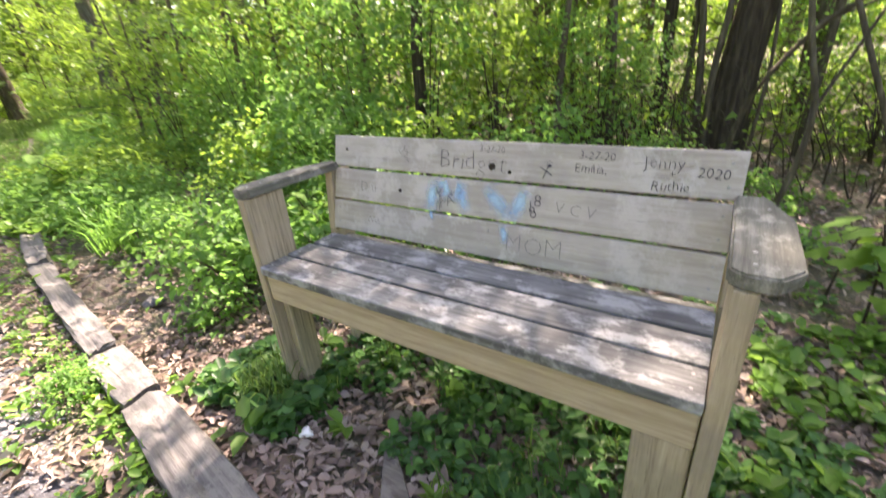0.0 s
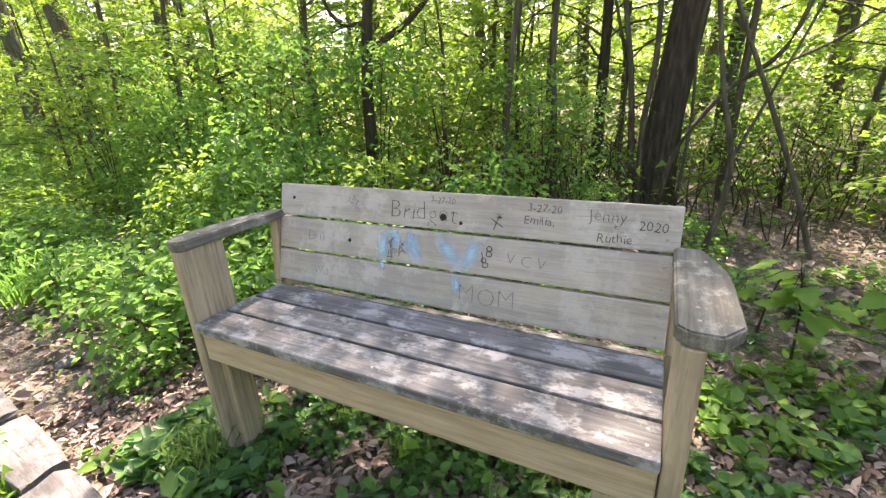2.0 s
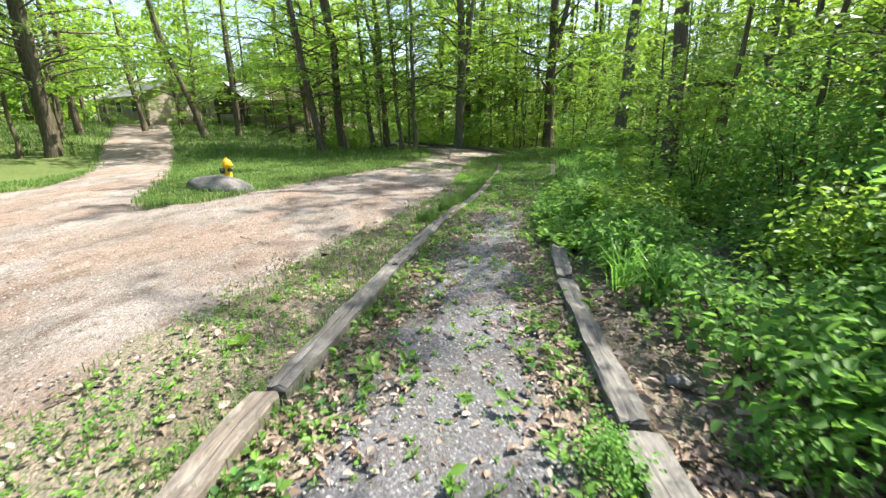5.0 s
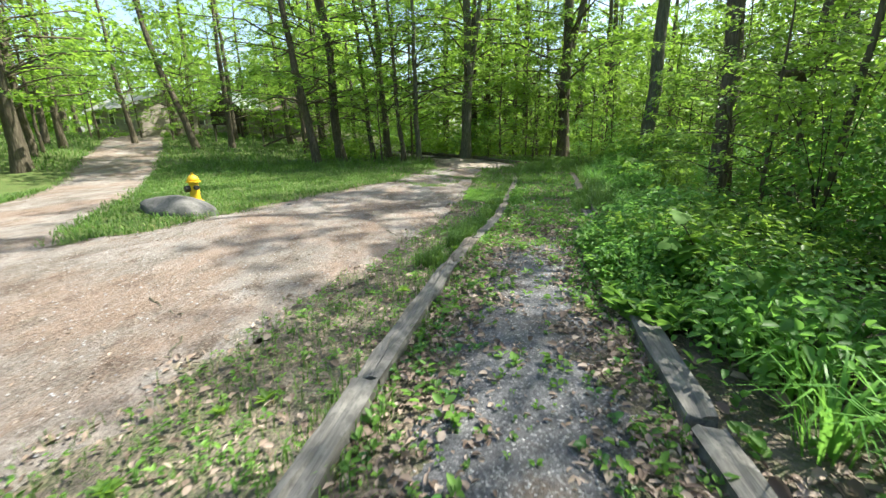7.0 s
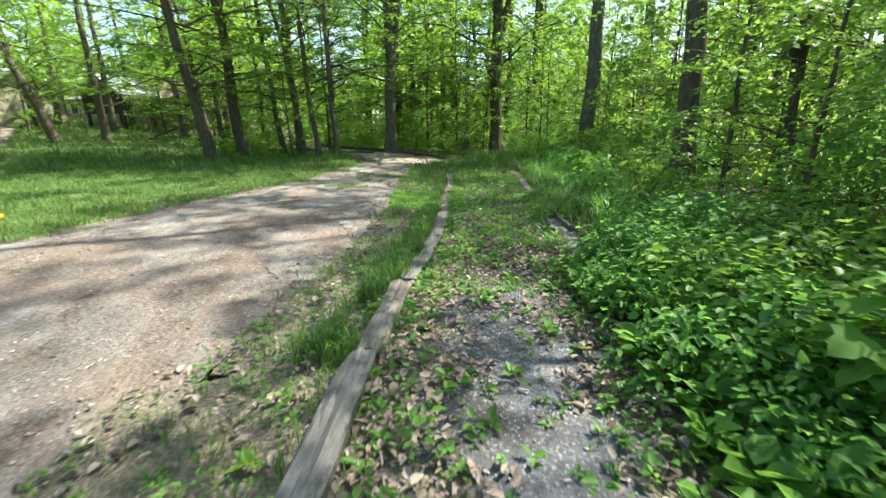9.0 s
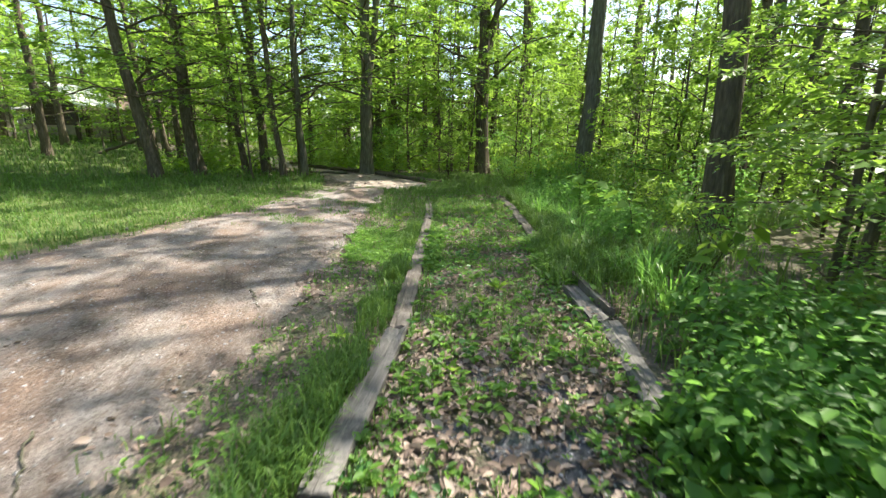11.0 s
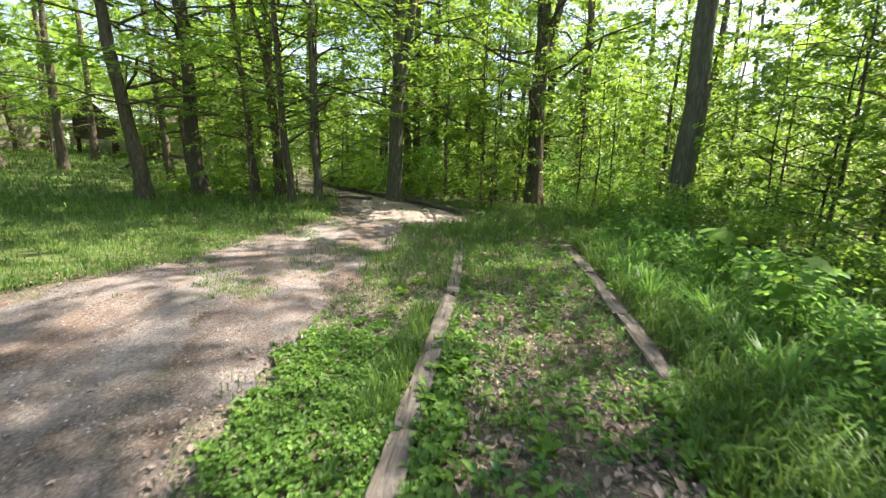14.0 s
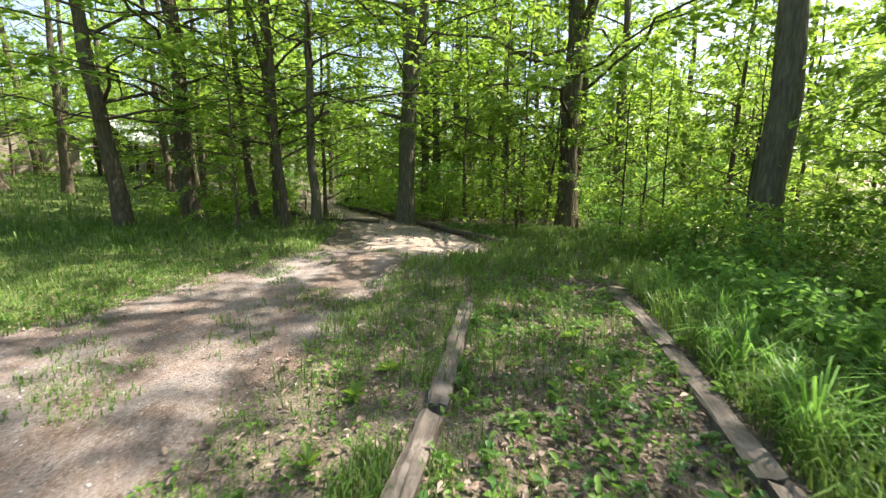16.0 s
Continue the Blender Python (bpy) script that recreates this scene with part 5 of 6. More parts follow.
meadow_in = lambda x, y: meadow_field(x, y) > -0.05
blades.append(grass(rs, *scatter(rs, 60000, -24, -8, -12, -0.4, lambda x, y: meadow_in(x, y) & patchy(x, y, 1.1, -0.7, 3)), 0.11, 0.011, 0.9))
blades.append(grass(rs, *scatter(rs, 22000, -50, -20, -34, -0.5, meadow_in), 0.22, 0.03, 0.8))
blades.append(grass(rs, *scatter(rs, 36000, -20, 3, -2.9, 2.4, lambda x, y: (y < on_row(LEFT_ROW, x) - 0.05) & (inside(ROAD, x, y) < 0.12 + 0.25 * fnoise(x, y, 2.2, 8)) & patchy(x, y, 1.3, -0.5, 5)), 0.075, 0.006, 0.9))
blades.append(grass(rs, *scatter(rs, 5000, -9.5, 2, -1.9, 2.2, lambda x, y: between(x, y) & (np.minimum(y - on_row(LEFT_ROW, x), on_row(RIGHT_ROW, x) - y) < 0.3 + 0.3 * fnoise(x, y, 1.1, 6))), 0.09, 0.005, 0.9))
blades.append(grass(rs, *scatter(rs, 26000, -19, -8.0, -0.2, 4.6, lambda x, y: between(x, y) & patchy(x, y, 1.7, 0.0, 7)), 0.10, 0.006, 0.9))
blades.append(grass(rs, *scatter(rs, 14000, -21, -8.8, 1.5, 8, lambda x, y: right_side(x, y, 2.6) & patchy(x, y, 0.9, -0.5, 8)), 0.30, 0.009, 1.0))
blades.append(grass(rs, *scatter(rs, 90000, -17.2, 0.4, -2.2, 2.6, lambda x, y: (np.abs(np.abs(y - on_row(LEFT_ROW, x)) - 0.13) < 0.05 + 0.04 * fnoise(x, y, 3, 5)) & patchy(x, y, 1.5, -0.15, 9)), 0.10, 0.006, 0.9))
blades.append(grass(rs, *scatter(rs, 40000, -17.2, 0.4, -0.2, 4.4, lambda x, y: (np.abs(on_row(RIGHT_ROW, x) - 0.13 - y) < 0.05) & patchy(x, y, 1.5, 0.1, 4)), 0.09, 0.006, 0.9))
blades.append(grass(rs, *scatter(rs, 3500, -22.5, -15, 0.5, 3.4, lambda x, y: (inside(TRAIL_POLY, x, y) < 0.1) & (inside(ROAD, x, y) < 0.15)), 0.16, 0.010, 0.9))
blades.append(grass(rs, *scatter(rs, 5200, -19, -9, -6, 1.2, lambda x, y: (inside(ROAD, x, y) > 0) & (((x + 16.4) / 1.1) ** 2 + ((y + 0.1) / 0.35) ** 2 < 1)), 0.13, 0.008, 0.9))
blades.append(grass(rs, *scatter(rs, 500, -1.3, 0.4, 0.75, 1.3, lambda x, y: patchy(x, y, 3, 0.1, 2)), 0.14, 0.006, 0.9))
blades.append(grass(rs, *scatter(rs, 1800, -2.1, -1.35, 0.55, 1.25, lambda x, y: ((x + 1.56) ** 2 + (y - 0.78) ** 2 < 0.02) | ((x + 2.25) ** 2 + (y - 0.38) ** 2 < 0.03)), 0.20, 0.007, 0.9))
blades.append(grass(rs, *scatter(rs, 16000, -19, -11.5, 5, 10.5, lambda x, y: (((x + 15.4) / 2.6) ** 2 + ((y - 7.2) / 1.9) ** 2 < 1)), 0.20, 0.012, 0.9))
blades.append(grass(rs, *scatter(rs, 900, -18, -9, -5, 1.2, lambda x, y: (inside(ROAD, x, y) > 0.2) & patchy(x, y, 1.9, 0.9, 13)), 0.07, 0.006, 1.0))
blades.append(grass(rs, *scatter(rs, 60000, -36, -8, -22, -1.5, lambda x, y: (np.abs(inside(ROAD, x, y) - 0.05) < 0.12 + 0.2 * fnoise(x, y, 1.7, 3)) & (meadow_field(x, y) > -0.6)), 0.12, 0.013, 0.9))
blades.append(grass(rs, *scatter(rs, 30000, -14.5, -8.3, -0.5, 1.7, lambda x, y: (np.abs(on_row(LEFT_ROW, x) - 0.2 - y) < 0.11) & patchy(x, y, 1.2, -0.3, 15)), 0.15, 0.007, 0.9))
blades.append(grass(rs, *scatter(rs, 26000, -11.4, -7.3, -0.9, 1.2, lambda x, y: (np.abs(y - on_row(LEFT_ROW, x) + 0.24) < 0.13 + 0.10 * fnoise(x, y, 2.0, 21)) & patchy(x, y, 1.4, -0.2, 22)), 0.17, 0.007, 0.9))
blades.append(grass(rs, *scatter(rs, 34000, -20.5, -14.5, -3.2, 2.2, lambda x, y: (inside(ROAD, x, y) > -0.1) & (fnoise(x, y * 2.2, 0.9, 17) + 0.5 * fnoise(x, y, 4.5, 3) > 0.35)), 0.075, 0.007, 0.9))
blades.append(grass(rs, *scatter(rs, 16000, -25, -18.5, 2.0, 7.5, lambda x, y: (inside(TRAIL_POLY, x, y) < -0.1) & patchy(x, y, 1.0, -0.55, 25)), 0.17, 0.011, 0.9))
blades.append(grass(rs, *scatter(rs, 9000, -12.7, -10.6, 1.9, 3.6, lambda x, y: (y > on_row(RIGHT_ROW, x) - 0.12) & (y < on_row(RIGHT_ROW, x) + 0.8) & patchy(x, y, 1.5, -0.5, 27)), 0.17, 0.007, 0.9))
blades.append(grass(rs, *scatter(rs, 26000, -18, -10.8, 2.2, 6.2, lambda x, y: (y > on_row(RIGHT_ROW, x) + 0.16) & (y < on_row(RIGHT_ROW, x) + 1.9) & patchy(x, y, 1.2, -0.6, 41)), 0.30, 0.009, 1.0))
add_stuff("grass", blades, GRASS, "green grass blades in meadow and along edges", "grass")
dry.append(grass(rs, *scatter(rs, 4200, -20, 3, -2.7, 2.4, lambda x, y: left_strip(x, y) & patchy(x, y, 1.2, 0.2, 11)), 0.08, 0.005, 1.2))
dry.append(grass(rs, *scatter(rs, 2500, -24, -8, -6, 0, lambda x, y: meadow_in(x, y) & (meadow_field(x, y) < 0.5)), 0.10, 0.007, 1.2))
add_stuff("dry_grass", dry, DRYGRASS, "straw-coloured dry grass at road edge", "dry grass")


def litter(rs, x, y, size, lift=0.012):
    n = len(x)
    a = rs.uniform(0, 2 * math.pi, n)
    d = np.stack([np.cos(a), np.sin(a), rs.normal(0.1, 0.28, n)], 1)
    up = np.stack([rs.normal(0, 0.42, n), rs.normal(0, 0.42, n), np.ones(n)], 1)
    s = size * rs.uniform(0.45, 1.45, n)
    return leaf_arrays(np.stack([x, y, terrain(x, y) + lift + rs.uniform(0, 0.015, n)], 1), d, up, s, s * rs.uniform(0.28, 0.8, n), True, 0.30)


dead.append(litter(rs, *scatter(rs, 18000, -4.5, 4.5, -0.4, 6.5, lambda x, y: (y > on_row(RIGHT_ROW, x) + 0.05)), 0.06, 0.0))
dead.append(litter(rs, *scatter(rs, 18000, -2.6, 2.2, 0.0, 2.4, lambda x, y: (y > on_row(RIGHT_ROW, x) + 0.05)), 0.043, 0.0))
dead.append(litter(rs, *scatter(rs, 19000, -10, 2, -1.9, 2.2, lambda x, y: between(x, y) & (patchy(x, y, 1.6, 0.8, 3) | (np.minimum(y - on_row(LEFT_ROW, x), on_row(RIGHT_ROW, x) - y) < 0.36 + 0.22 * fnoise(x, y, 2.4, 7)))), 0.050, 0.006))
dead.append(litter(rs, *scatter(rs, 17000, -19, -8.0, -0.2, 4.6, lambda x, y: between(x, y) & patchy(x, y, 1.0, -0.35, 3)), 0.055, 0.0))
dead.append(litter(rs, *scatter(rs, 20000, -20, 3, -2.9, 2.4, lambda x, y: (y < on_row(LEFT_ROW, x) - 0.05) & (inside(ROAD, x, y) < 0.2 + 0.3 * fnoise(x, y, 1.4, 6))), 0.047, 0.0))
dead.append(litter(rs, *scatter(rs, 3800, -20, -4, 0.5, 8, lambda x, y: right_side(x, y, 1.6)), 0.085, 0.0))
dead.append(litter(rs, *scatter(rs, 3000, -27, -19, -4, 6, lambda x, y: inside(ROAD, x, y) < 0), 0.065, 0.0))
dead.append(litter(rs, *scatter(rs, 12000, -20, 0, -6, 1.2, lambda x, y: (inside(ROAD, x, y) > 0) & patchy(x, y, 0.8, -0.2, 4)), 0.026, 0.012))
dead.append(litter(rs, *scatter(rs, 5000, -10, 2, -1.9, 2.2, between), 0.034, 0.008))
dead.append(litter(rs, *scatter(rs, 9000, -19, -8, -0.2, 4.6, between), 0.032, 0.006))
dead.append(litter(rs, *scatter(rs, 15000, -10, 0, -1.9, 2.2, lambda x, y: between(x, y) & (path_field(x, y) < 0.22 + 0.2 * fnoise(x, y, 1.9, 31))), 0.052, 0.012))
dead.append(litter(rs, *scatter(rs, 2600, -12.7, -9.8, 1.6, 3.6, lambda x, y: (np.abs(y - on_row(RIGHT_ROW, x) - 0.1) < 0.5)), 0.055, 0.0))
add_stuff("leaf_litter", dead, DEAD, "dry brown oak leaves lying on the ground", "leaf litter")


def pebbles(rs, x, y, size, lift):
    n = len(x)
    o = np.array([[1, 0, 0], [-1, 0, 0], [0, 1, 0], [0, -1, 0], [0, 0, 0.7], [0, 0, -0.7]], float)
    f = np.array([[0, 2, 4], [2, 1, 4], [1, 3, 4], [3, 0, 4], [2, 0, 5], [1, 2, 5], [3, 1, 5], [0, 3, 5]])
    s = size * rs.uniform(0.5, 1.6, (n, 1, 1)) * rs.uniform(0.7, 1.3, (n, 6, 1))
    V = np.stack([x, y, terrain(x, y) + lift], 1)[:, None, :] + o[None] * s
    return V.reshape(-1, 3), (np.arange(n)[:, None, None] * 6 + f[None]).reshape(-1, 3)


peb = [pebbles(rs, *scatter(rs, 13000, -10, 1, -1.7, 2, lambda x, y: path_field(x, y) > 0.0), 0.008, 0.008), pebbles(rs, *scatter(rs, 4500, -17, -3, -5, 0.6, lambda x, y: inside(ROAD, x, y) > 0.1), 0.009, 0.016)]
add_stuff("gravel", peb, PEBBLE, "loose grey gravel stones on path and road", "gravel")


# ---- lily clumps, broad-leaved weeds ----
def clump_arrays(r2, n, length, width, spread, bend):
    a = r2.uniform(0, 2 * math.pi, n)
    lean = np.stack([np.cos(a), np.sin(a), np.zeros(n)], 1)
    root = lean * r2.uniform(0, spread, n)[:, None]
    return blade_arrays(root, lean, length * r2.uniform(0.6, 1.15, n), width * r2.uniform(0.7, 1.2, n), r2.uniform(0.35, 1.1, n) * bend)


rs = np.random.default_rng(9)
spots = [(x, float(on_row(RIGHT_ROW, x)) + rs.uniform(0.38, 0.85)) for x in np.arange(-11.9, -17.6, -0.3)] + [(x, float(on_row(RIGHT_ROW, x)) + rs.uniform(0.95, 1.6)) for x in np.arange(-11.0, -17.2, -0.36)]
spots += [(-4.55, 1.25), (-4.9, 1.45), (-5.25, 1.35), (-4.2, 1.4), (-5.6, 1.6), (-4.75, 1.8), (-5.3, 1.9), (-9.9, 2.75), (-10.4, 2.9), (-10.9, 2.95)]
lilies = []
for x, y in spots:
    V, F = clump_arrays(rs, 58, 0.48 * rs.uniform(0.7, 1.15), 0.015, 0.15, 1.05)
    lilies.append((V + np.array([[x, y, ground_at(x, y) - 0.01]]), F))
add_stuff("lily_blades", lilies, LILY, "arching clumps of long bright green lily blades", "lily leaves")


def leaf_part_mesh():
    V, F = leaf_arrays(np.array([[0.02, 0, 0]]), np.array([[1.0, 0, 0.0]]), np.array([[0, 0, 1.0]]), [1.0], [0.42], True, 0.2)
    return np_mesh("leaf", V, F, LEAF_YOUNG, True)


BROAD = leaf_part_mesh()


def broadleaf(x, y, size, seed):
    r2 = np.random.default_rng(seed)
    th = empty("broadleaf_weed", pose(x, y, ground_at(x, y)), "broad-leaved light green weed rosette on bare soil", "weed", "broad-leaved weeds")
    for i in range(10):
        s = 0.72 * size * r2.uniform(0.6, 1.25)
        ob = part("leaf", BROAD, None, th)
        ob.matrix_local = pose(0, 0, 0, r2.uniform(-25, 25), -r2.uniform(15, 60), i * 137.5 + seed) @ Matrix.Diagonal((s, s, s, 1))
    return th


for i, (x, y, s) in enumerate(((-9.75, 0.28, 0.14), (-9.95, 0.12, 0.12), (-9.45, 0.2, 0.11), (-10.9, 0.55, 0.15), (-10.5, 0.35, 0.14), (-10.7, 1.55, 0.17), (-10.4, 1.3, 0.12), (-5.0, -1.35, 0.11), (-4.9, -1.55, 0.09), (-4.4, -1.75, 0.10), (-12.1, 1.75, 0.14), (-14.9, 1.1, 0.18), (-15.3, 1.3, 0.16), (-14.2, 1.0, 0.15), (-16.0, 2.9, 0.18), (-15.2, 2.7, 0.16), (-17.5, 3.0, 0.2), (-13.7, 2.3, 0.13),
                               (-2.15, 0.36, 0.16), (-2.32, 0.34, 0.14), (-1.75, 0.75, 0.15), (-3.6, -1.7, 0.14), (-9.3, 0.75, 0.12), (-11.6, 0.9, 0.14), (-10.1, 0.85, 0.12), (-8.0, -0.25, 0.14), (-6.6, -0.75, 0.12), (0.5, 1.0, 0.13), (-0.6, 0.72, 0.12), (-0.25, 0.8, 0.13))):
    broadleaf(x, y, s, 400 + i)

def lobed_leaf():
    """A broad five-lobed leaf with its stalk end at the origin, dished along the veins."""
    bm = bmesh.new()
    rim = [(0.0, 0.0), (-0.06, 0.20), (-0.02, 0.44), (0.16, 0.34), (0.30, 0.50), (0.46, 0.28), (0.66, 0.26), (1.0, 0.0)]
    pts = rim + [(x, -y) for x, y in rim[-2:0:-1]]
    vs = [bm.verts.new((x, y, -0.10 * x * x - 0.22 * y * y + 0.05 * abs(y))) for x, y in pts]
    mid = bm.verts.new((0.25, 0, 0.0))
    for i, v in enumerate(vs):
        bm.faces.new((mid, vs[i - 1], v))
    bmesh.ops.recalc_face_normals(bm, faces=bm.faces)
    me = bpy.data.meshes.new("leaf")
    bm.to_mesh(me)
    bm.free()
    me.materials.append(LEAF_BROAD)
    return me


LOBED = lobed_leaf()


def leafy_sprig(x, y, height, lean, n, size, seed, label="bent young sapling with large lobed leaves"):
    """A thin bent stem that bears broad leaves in layers towards its end."""
    r2 = np.random.default_rng(seed)
    th = empty("sapling_sprig", pose(x, y, ground_at(x, y)), label, "sapling", "large-leaved saplings")
    t = np.linspace(0, 1, 9)
    q = np.stack([lean[0] * t ** 1.6, lean[1] * t ** 1.6, height * (t - 0.18 * t ** 3) - 0.03], 1)
    part("stem", np_mesh("stem", *tubes([(q, np.linspace(0.008, 0.003, 9))], 5), TWIG, True), None, th)
    for i in range(n):
        u = r2.uniform(0.45, 1.0)
        root = np.array([np.interp(u, t, q[:, j]) for j in range(3)])
        a = r2.uniform(0, 360)
        c, sn = math.cos(radians(a)), math.sin(radians(a))
        off = r2.uniform(0.05, 0.30) * height * 0.55
        tip = root + np.array([c * off, sn * off, r2.normal(0.0, 0.05)])
        stalk = np.stack([root, (root + tip) / 2 + np.array([0, 0, 0.02]), tip])
        part("stalk", np_mesh("stalk", *tubes([(stalk, np.array([0.0025, 0.002, 0.0015]))], 4), TWIG), None, th)
        k = size * r2.uniform(0.6, 1.2)
        ob = part("leaf", LOBED, None, th)
        ob.matrix_local = pose(*tip, r2.normal(0, 14), r2.uniform(0, 32), a + r2.normal(0, 25)) @ Matrix.Diagonal((k, k, k, 1))
    return th


for i, (x, y, h, lean, n, sz) in enumerate(((0.75, 2.55, 0.80, (-0.12, -0.25), 20, 0.13), (1.05, 2.35, 0.72, (-0.1, -0.1), 18, 0.13), (0.62, 2.75, 0.62, (0.05, -0.1), 12, 0.12), (-6.35, 1.75, 0.85, (0.2, -0.35), 16, 0.20), (-5.7, 1.9, 0.65, (0.1, -0.35), 14, 0.17),
                                            (-14.6, 4.6, 1.05, (0.2, -0.2), 16, 0.20), (-13.2, 4.2, 1.0, (0.1, -0.3), 16, 0.19), (-12.0, 3.9, 0.9, (0.2, -0.3), 14, 0.18), (-2.55, 2.0, 0.75, (0.1, -0.2), 12, 0.13))):
    leafy_sprig(x, y, h, lean, n, sz, 600 + i)

# bare brown stems in the thicket behind the bench
def twig_thicket():
    r2 = np.random.default_rng(17)
    paths = []
    while len(paths) < 420:
        x, y = r2.uniform(-3.2, 3.0), r2.uniform(4.6, 9.0)
        if fnoise(np.array([x]), np.array([y]), 0.8, 3)[0] < -0.3:
            continue
        h, a = r2.uniform(0.5, 2.0), r2.uniform(0, 2 * math.pi)
        t = np.linspace(0, 1, 6)
        b = h * r2.uniform(0.2, 1.0)
        q = np.stack([x + math.cos(a) * b * t ** 1.5, y + math.sin(a) * b * t ** 1.5, ground_at(x, y) - 0.03 + h * (t - 0.25 * t ** 3)], 1)
        q[1:] += r2.normal(0, 0.03, (5, 3))
        paths.append((q, np.linspace(r2.uniform(0.004, 0.010), 0.002, 6)))
    return tagged(new("twig_thicket", np_mesh("twig_thicket", *tubes(paths, 4), TWIG, True)), "tangle of thin bare brown stems behind the bench", "brush", kind="stuff")


twig_thicket()

# ---- woods stuff: brush and far leaves ----
def brush(name, n, x0, x1, y0, y1, zmax, size, keep, material, label, power=1.4):
    r2 = np.random.default_rng(len(name) * 7 + n)
    x, y = scatter(r2, n, x0, x1, y0, y1, keep)
    n = len(x)
    hmax = zmax * (0.55 + 0.45 * fnoise(x, y, 0.35, 2))
    z = terrain(x, y) + np.maximum(0.05, hmax * r2.uniform(0, 1, n) ** power)
    a = r2.uniform(0, 2 * math.pi, n)
    d = np.stack([np.cos(a), np.sin(a), r2.normal(-0.1, 0.4, n)], 1)
    up = np.stack([r2.normal(0, 0.6, n), r2.normal(0, 0.6, n), np.ones(n)], 1)
    s = size * r2.uniform(0.6, 1.4, n)
    return add_stuff(name, [leaf_arrays(np.stack([x, y, z], 1), d, up, s, s * 0.65, None)], material, label, "brush")


wood_ok = lambda x, y: (((x + 15.4) / 2.6) ** 2 + ((y - 7.2) / 1.9) ** 2 > 1) & (y > row_mid(x) + 4.5) & ~((x > -4) & (x < 4.5) & (y < 5.5))
brush("brush", 56000, -30, 8, 3, 22, 1.1, 0.11, wood_ok, LEAF_YOUNG, "waist-high green brush on the woodland floor")
brush("thicket", 50000, -48, -26.5, -8, 20, 2.0, 0.17, lambda x, y: (inside(TRAIL_POLY, x, y) < -0.5), LEAF_CANOPY, "green thicket between the trees beyond the trail", 1.1)


def far_woods():
    r2 = np.random.default_rng(88)
    n = 115000
    a = r2.uniform(-0.35, 2 * math.pi - 0.35, n)
    r = r2.uniform(48, 75, n)
    x, y = -10 + r * np.cos(a), r * np.sin(a)
    ok = inside(ROAD, x, y) < -2
    x, y, r, a = x[ok], y[ok], r[ok], a[ok]
    n = len(x)
    z = terrain(x, y) + r2.uniform(0, 1, n) * (11 + 4 * np.sin(a * 17) + 2 * np.sin(a * 41))
    d = r2.normal(0, 1, (n, 3))
    up = r2.normal(0, 0.6, (n, 3)) + np.array([[0, 0, 1.0]])
    s = r2.uniform(0.45, 1.1, n)
    return add_stuff("far_woods", [leaf_arrays(np.stack([x, y, z], 1), d, up, s, s * 0.7, None)], LEAF_CANOPY, "distant green woods closing the view", "woods")


far_woods()

# ---- things by the road ----


def lump(name, size, seed, material, detail=3, rough=0.16):
    bm = bmesh.new()
    bmesh.ops.create_icosphere(bm, subdivisions=detail, radius=1.0)
    for v in bm.verts:
        n = noise.noise(v.co * 1.3 + Vector((seed, 0, 0))) * 2 * rough + noise.noise(v.co * 4 + Vector((0, seed, 0))) * rough * 0.6
        c = v.co * (1 + n)
        v.co = Vector((c.x * size[0], c.y * size[1], max(c.z, -0.35) * size[2]))
    for f in bm.faces:
        f.smooth = True
    return bm


rock = empty("boulder", pose(-11.25, -5.55, 0.02, 0, 0, 58), "long low grey boulder lying in grass", "boulder")
bm = lump("boulder", (1.12, 0.42, 0.29), 5.4, STONE, 4, 0.09)
part("stone", bm, STONE, rock)
for i, (x, y, s) in enumerate(((-14.6, -3.2, 0.05), (-3.1, 0.95, 0.07), (-12.0, -3.6, 0.06))):
    ob = part("field_stone", lump("field_stone", (s, s * 0.8, s * 0.6), i + 0.7, STONE, 2), STONE, None)
    ob.matrix_world = pose(x, y, ground_at(x, y) + s * 0.2, 0, 0, i * 70)
    tagged(ob, "small grey stone beside the road", "stone")


def cyl(r0, r1, depth, z=0.0, seg=16, bevel=0.0, m=None):
    bm = bmesh.new()
    bmesh.ops.create_cone(bm, cap_ends=True, segments=seg, radius1=r0, radius2=r1, depth=depth)
    bmesh.ops.translate(bm, verts=bm.verts, vec=(0, 0, z + depth / 2))
    if bevel:
        bmesh.ops.bevel(bm, geom=list(bm.edges), offset=bevel, segments=2, affect="EDGES")
    if m is not None:
        bmesh.ops.transform(bm, matrix=m, verts=bm.verts)
    return bm


